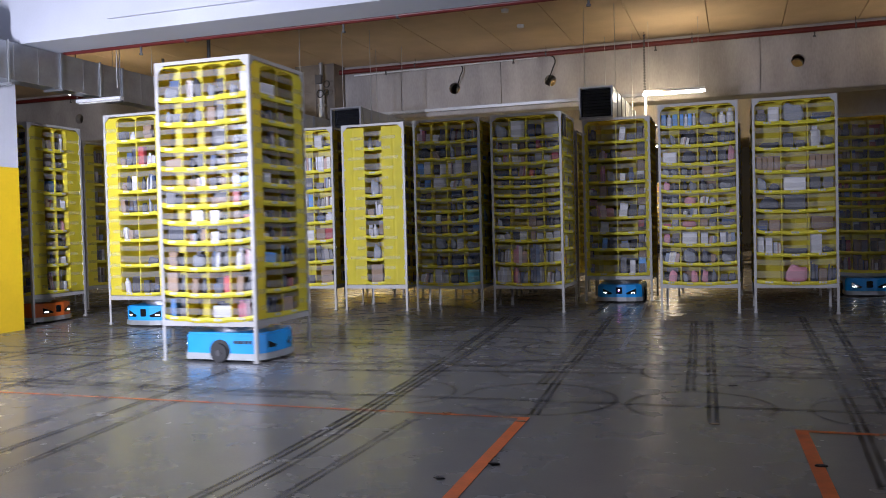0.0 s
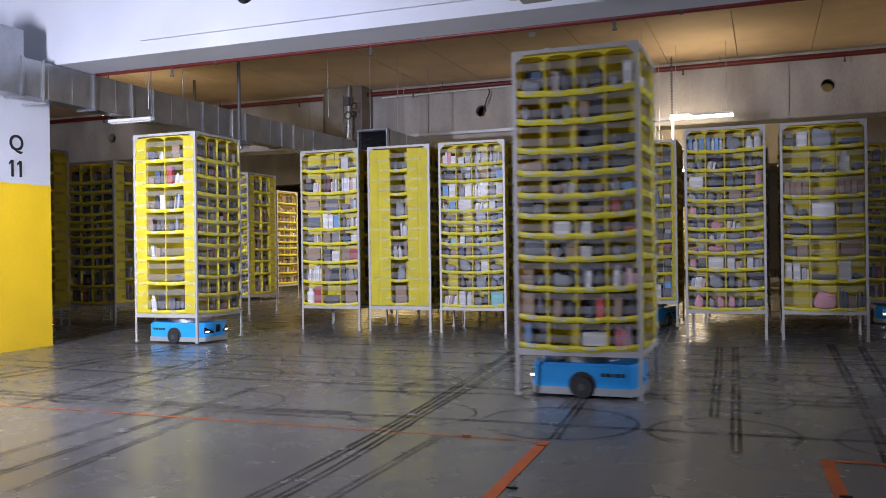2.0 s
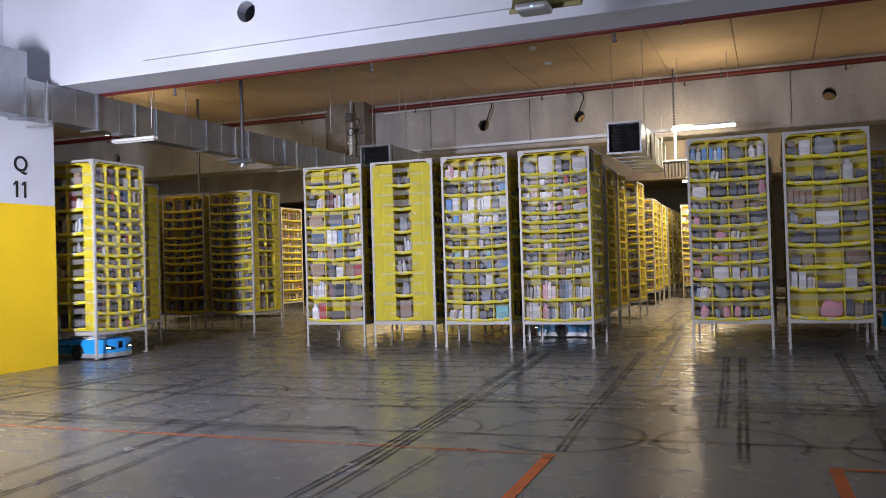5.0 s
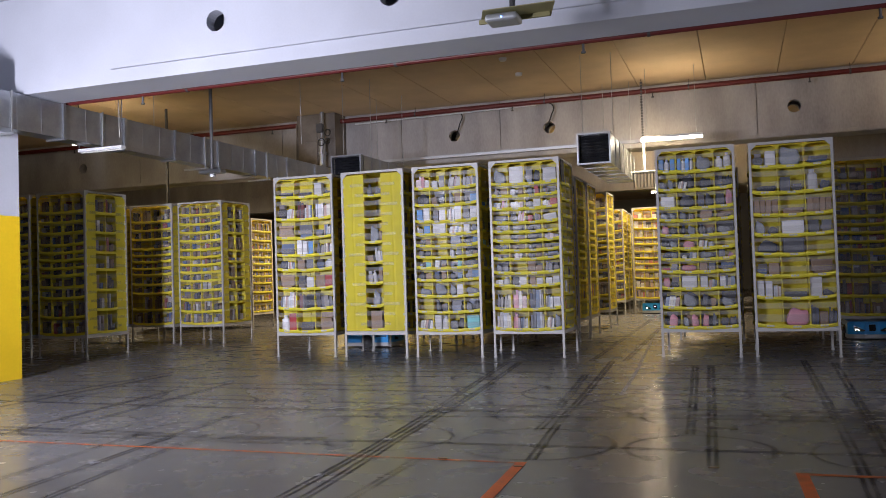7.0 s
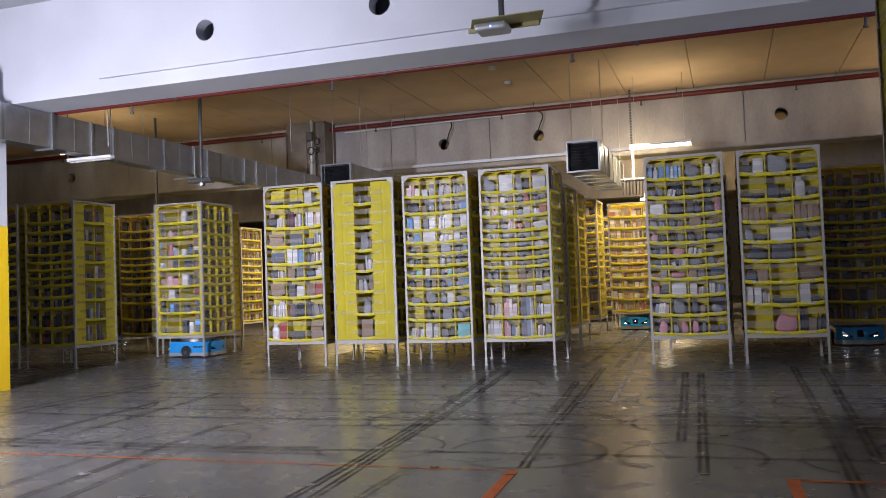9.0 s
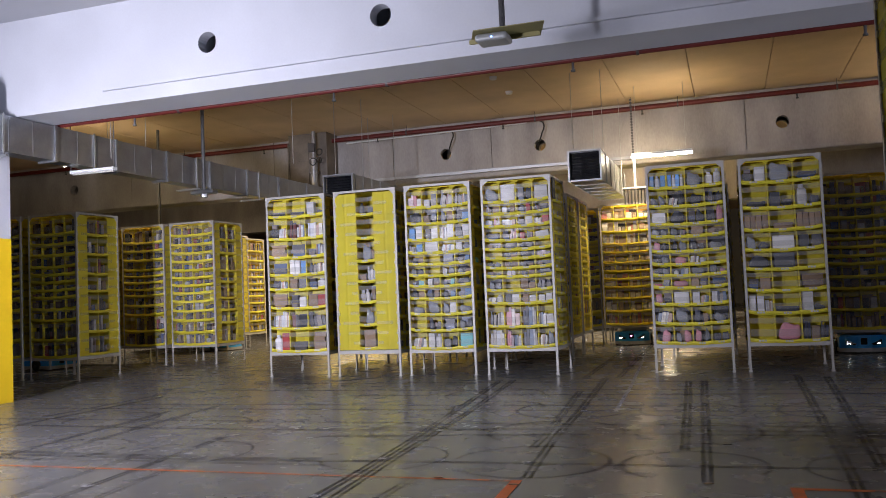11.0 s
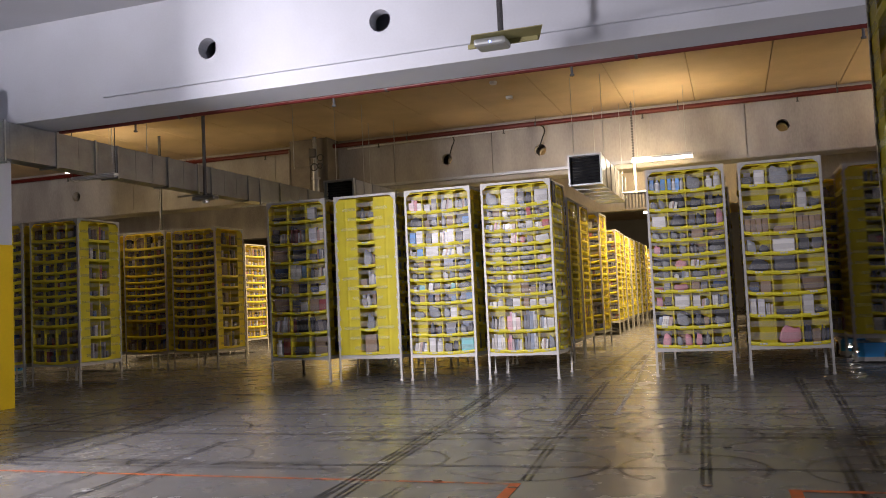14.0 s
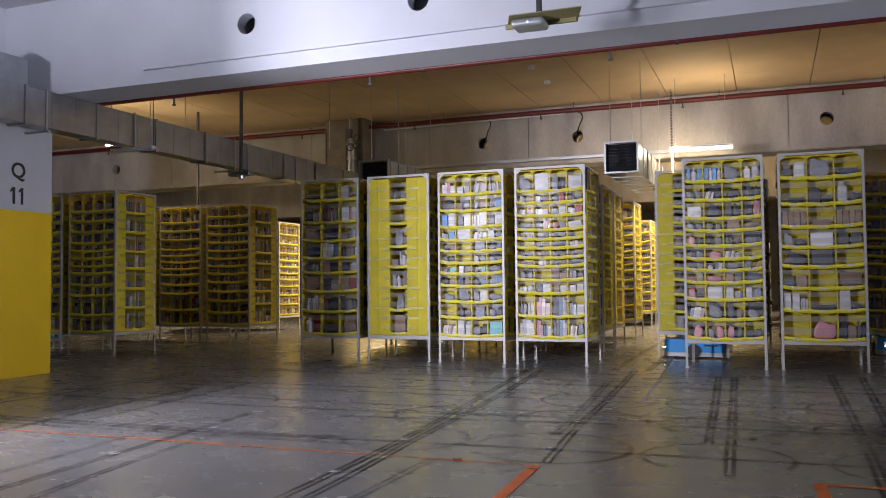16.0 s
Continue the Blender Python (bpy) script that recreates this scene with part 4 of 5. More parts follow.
# front row along the cross lane
ROW = 11.41 + HALF
pod(pose(-6.22, ROW, 0), (3, R8B), (2, R7B, 0.30), 0, 11, "things", "yellow storage pod with three columns of boxed goods", plan=PLAN_BOXED, empty=0.15, packed=0.55, pick=["brown_pack", "flat_pack", "booklet", "booklet", "cardboard_box", "white_box", "dark_box", "red_box", "grey_pouch", "dark_booklet", "cardboard_box"])
pod(pose(-5.07, ROW, 0), (4, R11), (1, R7, 0.14), -90, 12, "things", "bright yellow storage pod face with one narrow column of bins", modes={1: "things"})
pod(pose(-3.93, ROW, 0), (4, R11B), (2, R8C, 0.30), 0, 13, "things", "yellow storage pod with four columns of blue and white goods", plan=PLAN_BLUE, pick=["white_box", "blue_box", "blue_box", "booklet", "plastic_bag", "flat_pack", "flat_pack", "dark_box", "dark_box", "dark_pouch", "dark_pouch", "brown_pack", "grey_pouch", "teal_box", "dark_booklet", "dark_booklet"])
pod(pose(-2.77, ROW, 0), (4, R12), (2, R11, 0.30), 0, 14, "things", "yellow storage pod with twelve shelves of books and cartons", plan=PLAN_BOOKS, pick=["white_box", "white_box", "booklet", "dark_box", "dark_box", "dark_pouch", "dark_pouch", "flat_pack", "pink_booklet", "red_box", "cardboard_box", "plastic_bag", "dark_booklet", "dark_booklet", "brown_pack"])
pod(pose(-0.50, ROW + 0.10, 0), (4, R11C), (2, R8C, 0.30), 0, 15, "things", "yellow storage pod with four columns of pouches and bottles", plan=PLAN_POUCH, empty=0.06, pick=["grey_pouch", "grey_pouch", "plastic_bag", "plastic_bag", "dark_pouch", "bottle", "white_tub", "pink_bag", "cardboard_box", "flat_pack", "dark_box", "white_box", "booklet", "pink_bag"])
pod(pose(0.67, ROW + 0.15, 0), (3, R8), (2, R7B, 0.30), 0, 16, "things", "yellow storage pod with three wide columns, partly empty", plan=PLAN_WIDE, empty=0.30, packed=0.25, pick=["cardboard_box", "brown_pack", "white_box", "white_box", "dark_box", "grey_pouch", "bottle", "plastic_bag", "pink_bag", "flat_pack"])

bm = bmesh.new()
rounded_box(bm, -2.268, -2.25, ROW - 0.42, ROW - 0.24, 2.42, 2.72, 0.006, 1)
thing("document_pocket", bm, M_BLACK, "black document pocket hung on a pod side", "pocket")

# block behind the cross lane and along the aisle
SECOND = 13.90 + HALF
for i, x in enumerate((-6.3, -5.15, -4.05)):
    pod(pose(x, SECOND, 0), (4, R11B), (2, R8C, 0.30), 0, 30 + i, label="yellow storage pod standing in the shade of the block")
for i, (x, y) in enumerate(((-3.0, 13.9), (-3.0, 15.02), (-2.95, 17.05), (-3.30, 22.2), (-3.35, 23.4), (-3.4, 25.0), (-3.4, 26.4), (-3.4, 27.8), (-3.4, 29.2), (-3.4, 30.8))):
    pod(pose(x, y + HALF, 0), (4, R11B if i % 2 else R12), (2, R12, 0.26), 0, 40 + i, label="yellow storage pod along the lit aisle")
for i, (x, y) in enumerate(((-0.45, 14.3), (0.70, 14.3), (-0.5, 22.5), (-0.5, 24.0), (-0.5, 26))):
    pod(pose(x, y + HALF, 0), (4, R11), (2, R8C, 0.30), 0, 60 + i, label="yellow storage pod on the shaded side of the aisle")
for i, (x, y) in enumerate(((1.85, 14.05), (3.0, 14.05), (4.15, 14.05))):
    pod(pose(x, y + HALF, 0), (4, R12), (2, R8C, 0.30), 0, 70 + i, label="dark unlit yellow storage pod")

for i, x in enumerate((-2.75, -1.6, -0.45)):
    pod(pose(x, 34.0 + HALF, 0), (4, R11), (2, R8C, 0.30), 0, 76 + i, label="warmly lit yellow storage pod closing the aisle", faces=(0,), stock=M_LIT_PALE)

# block on the far side of the pillar
pod(pose(-11.73, 11.1 + HALF, 0), (4, R12), (2, R11, 0.30), 0, 80, label="shaded yellow storage pod beside its neighbour")
pod(pose(-10.57, 11.1 + HALF, 0), (4, R12), (2, R7B, 0.24), 0, 81, mode="stuff", label="shaded yellow storage pod with packed small bins")
pod(pose(-10.97, 13.88 + HALF, 0), (4, R12), (2, R11, 0.30), 0, 82, label="dark yellow storage pod with bright top edge")
pod(pose(-9.83, 13.88 + HALF, 0), (4, R13), (2, R8C, 0.28), 0, 83, label="yellow storage pod with thirteen tight shelves")
for i, (x, y) in enumerate(((-11.95, 18.3), (-13.1, 18.3), (-14.3, 18.3), (-12.1, 13.88), (-13.3, 13.88), (-12.9, 11.1), (-14.0, 11.1), (-10.8, 21.5), (-9.6, 21.5), (-8.4, 21.5), (-7.2, 21.5))):
    pod(pose(x, y + HALF, 0), (4, R11B), (3, R11B, 0.45) if y > 18 else (2, R8C, 0.30), 0, 90 + i, label="yellow storage pod in the far block", stock=M_LIT_PALE if y > 20 else None)

# pods that are carried about
LIFT = 0.03
pod_a = pod(pose(-4.6, 6.53 + HALF, LIFT), (4, R11), (2, R11, 0.30), 0, 1, "parts", "tall yellow storage pod carried by a blue robot")
pod_b = pod(pose(-7.35, 9.05 + HALF, LIFT), (4, R11), (2, R7B, 0.30), -90, 2, "parts", "yellow two-column storage pod carried by a blue robot", modes={1: "parts", 2: "stuff"}, packed=0.35, pick=["white_box", "red_box", "dark_box", "booklet", "plastic_bag", "cardboard_box", "flat_pack", "dark_pouch", "white_tub"])
pod_c = pod(pose(-9.6, 8.97 + HALF, LIFT), (4, R12), (2, R8C, 0.22), 0, 3, "parts", "dim yellow storage pod carried by an orange robot", modes={1: "parts"})
pod_d = pod(pose(-1.72, 12.80 + HALF, LIFT), (4, R11B), (2, R8C, 0.42), -90, 4, "parts", "yellow two-column storage pod carried behind the front row", modes={1: "parts", 2: "stuff"}, packed=0.4, pick=["cardboard_box", "flat_pack", "pink_booklet", "white_box", "dark_box", "blue_box", "pink_booklet", "brown_pack", "dark_pouch"])
pod_e = pod(pose(-1.9, 17, LIFT), (4, R11C), (2, R8C, 0.30), 0, 5, "stuff", "yellow storage pod carried down the lit aisle", stock=M_LIT_PALE)
pod_g = pod(pose(-12, 17.7, LIFT), (4, R11C), (2, R8C, 0.30), 0, 6, "stuff", "yellow storage pod carried through the far block")
pod_h = pod(pose(5, 13.3, LIFT), (4, R11), (2, R11C, 0.24), -90, 7, "stuff", "yellow storage pod with wide plain panels on a robot")
pod_i = pod(pose(2.2, 4.3, LIFT), (4, R11), (2, R7B, 0.26), 0, 8, "stuff", "yellow storage pod waiting near the hall side")

pod_k = pod(pose(-9.5, 3.1, LIFT), (4, R11), (2, R7B, 0.30), 0, 9, "stuff", "yellow storage pod passing through the hall")


# ---- drive robots ----
def robot(m, shell, label, front=M_LED):
    """A flat drive unit, 0.90 long (x) and 0.66 wide, with its bow at +x."""
    root = new("drive_robot")
    root.empty_display_size = 0.2
    root.matrix_basis = m
    tagged(root, label, "robot", "drive robots")

    def hull(l, w, nose):
        pts = []
        for sx in (1, -1):
            k = nose if sx > 0 else nose * 0.7
            side = [(l - k, -w), (l - k * 0.35, -w * 0.72), (l, -w * 0.3), (l, w * 0.3), (l - k * 0.35, w * 0.72), (l - k, w)]
            pts += side if sx > 0 else [(-x, -y) for x, y in side]
        return pts

    def build_body():
        bm = bmesh.new()
        prism(bm, hull(0.455, 0.33, 0.10), 0.075, 0.275)
        bmesh.ops.bevel(bm, geom=[e for e in bm.edges if abs(e.verts[0].co.z - e.verts[1].co.z) < 1e-5 and e.verts[0].co.z > 0.2], offset=0.018, segments=2, affect="EDGES")
        return mesh("body", bm, M_BLUE)

    body = cached(("body", shell.name), lambda: (lambda me: (me.materials.clear(), me.materials.append(shell), me)[2])(build_body()))
    part("body", body, None, root, "moulded plastic shell")

    def build_skirt():
        bm = bmesh.new()
        prism(bm, hull(0.465, 0.338, 0.10), 0.025, 0.085)
        return mesh("skirt", bm, M_SKIRT)
    part("skirt", cached("skirt", build_skirt), None, root, "grey metal lower skirt")

    def build_plate():
        bm = bmesh.new()
        tube(bm, (0, 0, 0.27), (0, 0, 0.30), 0.24, 28)
        tube(bm, (0, 0, 0.30), (0, 0, 0.372), 0.29, 28)
        return mesh("lift_plate", bm, M_STEEL)
    part("lift_plate", cached("plate", build_plate), None, root, "round steel lift plate")

    def build_tyre():
        bm = bmesh.new()
        tube(bm, (0, -0.022, 0), (0, 0.022, 0), 0.088, 24)
        return mesh("wheel", bm, M_BLACK)

    def build_hub():
        bm = bmesh.new()
        tube(bm, (0, -0.028, 0), (0, -0.02, 0), 0.03, 16)
        tube(bm, (0, -0.032, 0), (0, -0.028, 0), 0.02, 10)
        return mesh("hub", bm, M_ROD)

    def build_arch():
        bm = bmesh.new()
        tube(bm, (0, -0.004, 0), (0, 0.01, 0), 0.108, 24)
        return mesh("wheel_arch", bm, M_BLACK)
    for s in (-1, 1):
        wheel = part("wheel", cached("tyre", build_tyre), None, root, "black rubber drive wheel")
        wheel.matrix_basis = pose(0, s * 0.338, 0.09, 0, 0, 0 if s < 0 else 180)
        part("hub", cached("hub", build_hub), None, wheel)
        a = part("wheel_arch", cached("arch", build_arch), None, root)
        a.matrix_basis = pose(0, s * 0.334, 0.105, 0, 0, 0 if s < 0 else 180)

    def build_eye(s):
        def build():
            bm = bmesh.new()
            v = [(0.456, s * 0.10, 0.150), (0.456, s * 0.12, 0.130), (0.410, s * 0.245, 0.130), (0.410, s * 0.245, 0.215)]
            a = [bm.verts.new(p) for p in v]
            b = [bm.verts.new((x + 0.012, y + s * 0.002, z)) for x, y, z in v]
            bm.faces.new(a), bm.faces.new(b)
            for i in range(4):
                j = (i + 1) % 4
                bm.faces.new((a[i], a[j], b[j], b[i]))
            return mesh("headlight", bm, M_GLOSS)
        return build

    def build_led(s):
        def build():
            bm = bmesh.new()
            for k in range(3):
                y = s * (0.185 + 0.018 * k)
                x = 0.456 + 0.014 - (abs(y) - 0.11) * 0.34
                box(bm, x - 0.006, x + 0.006, min(y, y + s * 0.009), max(y, y + s * 0.009), 0.148, 0.160)
            return mesh("lamp", bm, M_LED)
        return build
    for s in (-1, 1):
        eye = part("headlight", cached(("eye", s), build_eye(s)), None, root, "black angled headlight window")
        part("headlight", cached(("eye", s), build_eye(s)), None, root, "black angled headlight window").matrix_basis = pose(0, 0, 0, 0, 0, 180)
        part("lamp", cached(("led", s), build_led(s)), None, eye, "small white lamps")

    def build_sensor():
        bm = bmesh.new()
        rounded_box(bm, 0.44, 0.464, -0.045, 0.045, 0.135, 0.235, 0.008, 1)
        return mesh("sensor", bm, M_GLOSS)

    def build_status():
        bm = bmesh.new()
        tube(bm, (0.463, 0, 0.19), (0.469, 0, 0.19), 0.014, 10)
        return mesh("status_light", bm, front)
    part("sensor", cached("sensor", build_sensor), None, root, "black sensor window")
    if front is M_PINK:
        part("status_light", cached("status", build_status), None, root, "glowing pink status light")

    for side in (-1, 1):
        def build_stencil(y=side * 0.3315):
            bm = bmesh.new()
            for a, b in ((-0.34, -0.31), (-0.30, -0.265), (-0.255, -0.235), (-0.228, -0.19), (-0.182, -0.15)):
                box(bm, a, b, y - 0.0012, y + 0.0012, 0.175, 0.205)
            return mesh("marking", bm, M_TEXT)
        part("marking", cached(("stencil", side), build_stencil), None, root, "dark unreadable marking bars")
    return root


BLUE_LABEL = "flat bright blue drive robot under a storage pod"
robot_a = robot(pose(-4.6, 7.03, 0), M_BLUE, BLUE_LABEL)
robot_b = robot(pose(-7.35, 9.55, 0), M_BLUE, BLUE_LABEL)
robot_c = robot(pose(-9.6, 9.47, 0), M_ORANGE_SHELL, "flat orange drive robot under a dim storage pod")
robot_d = robot(pose(-1.72, 13.3, 0), M_BLUE, "flat blue drive robot with a pink light", M_PINK)
robot_e = robot(pose(-1.9, 17, 0), M_BLUE, "flat blue drive robot in the lit aisle", M_PINK)
robot_f = robot(pose(1.85, 14.55, 0, 0, 0, -90), M_BLUE, "flat blue drive robot parked under a dark pod")
robot_g = robot(pose(-12, 17.7, 0), M_BLUE, BLUE_LABEL)
robot_h = robot(pose(5, 13.3, 0), M_BLUE, BLUE_LABEL)
robot_i = robot(pose(2.2, 4.3, 0), M_BLUE, BLUE_LABEL)

robot_k = robot(pose(-9.5, 3.1, 0), M_BLUE, BLUE_LABEL)


# ---- services under the ceiling ----
def air_duct():
    root = tagged(new("air_duct"), "galvanised rectangular air duct with flanged joints", "air duct")
    x0, x1, z0, z1 = -8.76, -8.50, 3.17, 3.635
    y = 1.9
    while y < 17.0:
        bm = bmesh.new()
        e = min(y + 1.18, 17.1)
        box(bm, x0, x1, y, e - 0.01, z0, z1)
        for k in range(1, 3):
            yy = y + (e - y) * k / 3
            box(bm, x1, x1 + 0.004, yy - 0.006, yy + 0.006, z0 + 0.01, z1 - 0.01)
        part("duct_section", bm, M_ZINC, root)
        bm = bmesh.new()
        box(bm, x0 - 0.025, x1 + 0.025, e - 0.03, e + 0.01, z0 - 0.025, z1 + 0.008)
        part("flange", bm, M_ZINC, root, "raised steel joint flange")
        y = e + 0.01
    bm = bmesh.new()
    box(bm, -8.76, -8.50, 7.25, 7.86, z1, z1 + 0.33)
    part("riser", bm, M_ZINC, root, "square branch on top of the duct")
    for xx, yy in ((x1 + 0.012, 8.15), (x1 + 0.012, 9.75), (x1 + 0.012, 12.2), (x1 + 0.012, 14.2)):
        bm = bmesh.new()
        box(bm, xx - 0.008, xx + 0.008, yy - 0.012, yy + 0.012, z0 - 0.05, z1 + 0.02)
        box(bm, x0 - 0.15, xx + 0.05, yy - 0.02, yy + 0.02, z0 - 0.07, z0 - 0.045)
        part("bracket", bm, M_STEEL, root, "steel strap bracket")
    return root


air_duct()


def rods():
    for x, y, r, z0 in ((-8.36, 12.2, 0.03, 3.08), (-8.33, 9.9, 0.006, 3.3), (-8.9, 11.4, 0.006, 3.6), (-7.3, 13.4, 0.006, 3.6), (-11.4, 15.0, 0.03, 2.5)):
        bm = bmesh.new()
        tube(bm, (x, y, z0), (x, y, CEIL_Z), r, 8)
        root = thing("ceiling_rod", bm, M_ROD if r > 0.02 else M_STEEL, "slim steel hanger rod from the ceiling", "rod")
        if r > 0.02:
            bm = bmesh.new()
            rounded_box(bm, x - 0.22, x + 0.22, y - 0.09, y + 0.09, z0 - 0.07, z0, 0.015, 1)
            tube(bm, (x, y, z0 - 0.12), (x, y, z0 - 0.07), 0.06, 10)
            part("lamp_head", bm, M_ZINC, root, "pale unlit lamp head")


rods()


def unlit_lamp(x0, x1, y, z):
    bm = bmesh.new()
    rounded_box(bm, x0, x1, y - 0.05, y + 0.05, z, z + 0.045, 0.008, 1)
    root = thing("strip_lamp", bm, M_PLAST, "unlit pale strip lamp hung below the air duct", "strip lamp")
    bm = bmesh.new()
    tube(bm, (x0 + 0.03, y, z - 0.006), (x1 - 0.03, y, z - 0.006), 0.014, 8)
    part("tube", bm, M_LABEL, root, "unlit white tube")
    for x in (x0 - 0.012, x1 - 0.02):
        bm = bmesh.new()
        tube(bm, (x, y, z + 0.02), (x, y, CEIL_Z), 0.006, 6)
        part("hanger", bm, M_ROD, root)


unlit_lamp(-8.82, -8.06, 9.66, 3.085)


def pipes():
    for y, z, r, tee in ((9.14, 3.675, 0.04, 0.03), (BEAM_Y2 - 0.28, 4.74, 0.05, 0.035)):
        bm = bmesh.new()
        tube(bm, (-33, y, z), (13.5, y, z), r, 12)
        root = thing("sprinkler_pipe", bm, M_RED, "long red painted sprinkler pipe under the ceiling", "pipe")
        x = -30.5
        while x < 13:
            bm = bmesh.new()
            tube(bm, (x, y, z), (x, y, z - 0.12), 0.014, 8)
            tube(bm, (x, y, z - 0.12), (x, y, z - 0.14), 0.026, 8)
            part("sprinkler_head", bm, M_ROD, root, "small sprinkler head")
            bm = bmesh.new()
            tube(bm, (x + 0.7, y, z + r), (x + 0.7, y, CEIL_Z), 0.006, 6)
            tube(bm, (x + 0.685, y, z), (x + 0.715, y, z), r + 0.008, 12)
            part("clamp", bm, M_ROD, root)
            x += 2.9
    bm = bmesh.new()
    tube(bm, (-8.1, BEAM_Y2 - 0.2, 4.66), (-3.9, BEAM_Y2 - 0.2, 4.70), 0.018, 8)
    thing("conduit", bm, M_PLAST, "thin pale conduit along the rear beam", "conduit")


pipes()


def fan_unit(x0, x1, z0, z1, y0, y1, label):
    root = tagged(new("fan_unit"), label, "fan unit")
    bm = bmesh.new()
    t = 0.03
    for b in ((x0, x1, z0, z0 + t), (x0, x1, z1 - t, z1), (x0, x0 + t, z0 + t, z1 - t), (x1 - t, x1, z0 + t, z1 - t)):
        box(bm, b[0], b[1], y0 - 0.02, y0 + 0.06, b[2], b[3])
    part("frame", bm, M_ZINC, root, "grey metal frame round the opening")
    bm = bmesh.new()
    box(bm, x0 + t, x1 - t, y0 + 0.10, y0 + 0.12, z0 + t, z1 - t)
    for k in range(9):
        z = z0 + t + (z1 - z0 - 2 * t) * (k + 0.5) / 9
        box(bm, x0 + t, x1 - t, y0 + 0.06, y0 + 0.10, z - 0.004, z + 0.004)
    part("grille", bm, M_GLOSS, root, "dark grille")
    n = 6
    for k in range(n):
        a = y0 + 0.06 + (y1 - y0 - 0.06) * k / n
        b = y0 + 0.06 + (y1 - y0 - 0.06) * (k + 1) / n
        bm = bmesh.new()
        box(bm, x0 + 0.012, x1 - 0.012, a + (0.06 if k == 0 else 0), b - 0.012, z0 + 0.012, z1 - 0.012)
        part("casing", bm, M_ZINC, root, "galvanised sheet casing section")
        bm = bmesh.new()
        box(bm, x0, x1, b - 0.012, b, z0, z1)
        part("flange", bm, M_ZINC, root)
    for y in (y0 + 0.5, y1 - 0.4):
        for x in (x0 + 0.02, x1 - 0.02):
            bm = bmesh.new()
            tube(bm, (x, y, z1), (x, y, CEIL_Z), 0.006, 6)
            part("hanger", bm, M_STEEL, root)
    return root


fan_unit(-2.47, -1.91, 2.93, 3.46, 14.0, 17.4, "galvanised fan unit with a dark grille hung from the ceiling")
fan_unit(-7.02, -6.41, 2.95, 3.43, 14.0, 16.5, "galvanised fan unit behind the front row")
root = tagged(new("duct_riser"), "dull brown sheet riser casing at the rear beam", "riser")
bm = bmesh.new()
box(bm, -9.38, -8.42, 17.02, 17.55, 3.60, CEIL_Z)
part("casing", bm, M_RISER, root)
for z in (3.86, 4.28):
    bm = bmesh.new()
    box(bm, -9.40, -8.40, 17.0, 17.02, z, z + 0.025)
    part("seam", bm, M_RISER, root)
for x in (-9.40, -8.9, -8.44):
    bm = bmesh.new()
    box(bm, x, x + 0.03, 16.995, 17.02, 3.60, CEIL_Z - 0.2)
    part("edge_strip", bm, M_RISER, root)
root = tagged(new("valve_station"), "grey valve pipe with handwheel and coiled cables", "valve")
bm = bmesh.new()
tube(bm, (-8.66, 16.86, 3.45), (-8.66, 16.86, 4.25), 0.075, 14)
tube(bm, (-8.66, 16.86, 4.25), (-8.66, 16.86, CEIL_Z), 0.045, 12)
for z in (3.95, 4.25):
    tube(bm, (-8.66, 16.86, z), (-8.66, 16.86, z + 0.04), 0.105, 14)
part("riser_pipe", bm, M_ZINC, root, "grey riser pipe")
bm = bmesh.new()
rounded_box(bm, -8.74, -8.58, 16.70, 16.80, 4.42, 4.62, 0.02, 1)
part("gauge_box", bm, M_ROD, root, "dark gauge box")
for cx, cz, rad in ((-8.47, 4.22, 0.06), (-8.62, 4.20, 0.08), (-8.46, 4.40, 0.07)):
    bm = bmesh.new()
    ring = [(cx + rad * math.cos(k * math.pi / 8), 16.72, cz + rad * math.sin(k * math.pi / 8)) for k in range(17)]
    for p, q in zip(ring, ring[1:]):
        tube(bm, p, q, 0.013, 6)
    part("cable_coil", bm, M_CABLE, root, "black coiled cable")
root = tagged(new("pipe_manifold"), "white pipe manifold hung under the tube light", "pipes")
bm = bmesh.new()
tube(bm, (-1.59, 16.05, 2.98), (-1.59, 16.05, 3.55), 0.024, 10)
part("drop_pipe", bm, M_PLAST, root)
bm = bmesh.new()
rounded_box(bm, -1.82, -1.38, 15.95, 16.15, 2.95, 2.99, 0.015, 1)
part("header_bar", bm, M_PLAST, root)
for k in range(7):
    bm = bmesh.new()
    tube(bm, (-1.78 + 0.06 * k, 15.99, 2.68), (-1.78 + 0.06 * k, 15.99, 2.95), 0.014, 8)
    part("branch_pipe", bm, M_ZINC, root)


def cable(x, label):
    c = bpy.data.curves.new("cable", "CURVE")
    c.dimensions, c.bevel_depth = "3D", 0.014
    sp = c.splines.new("BEZIER")
    pts = ((x, BEAM_Y2 - 0.03, 4.24), (x + 0.12, BEAM_Y2 - 0.18, 4.42), (x + 0.16, BEAM_Y2 - 0.12, 4.66), (x - 0.05, BEAM_Y2 - 0.12, 4.78))
    sp.bezier_points.add(3)
    for p, q in zip(sp.bezier_points, pts):
        p.co, p.handle_left_type, p.handle_right_type = q, "AUTO", "AUTO"
    c.materials.append(M_CABLE)
    tagged(new("cable", c), label, "cable")


cable(-5.74, "black cable looping out of a beam hole")
cable(-3.72, "thin black cable looping out of a beam hole")
bm = bmesh.new()
box(bm, -7.6, -1.7, BEAM_Y2 - 0.16, BEAM_Y2 - 0.05, 3.74, 3.80)
thing("cable_tray", bm, M_STEEL, "long bare steel cable tray along the beam", "cable tray")


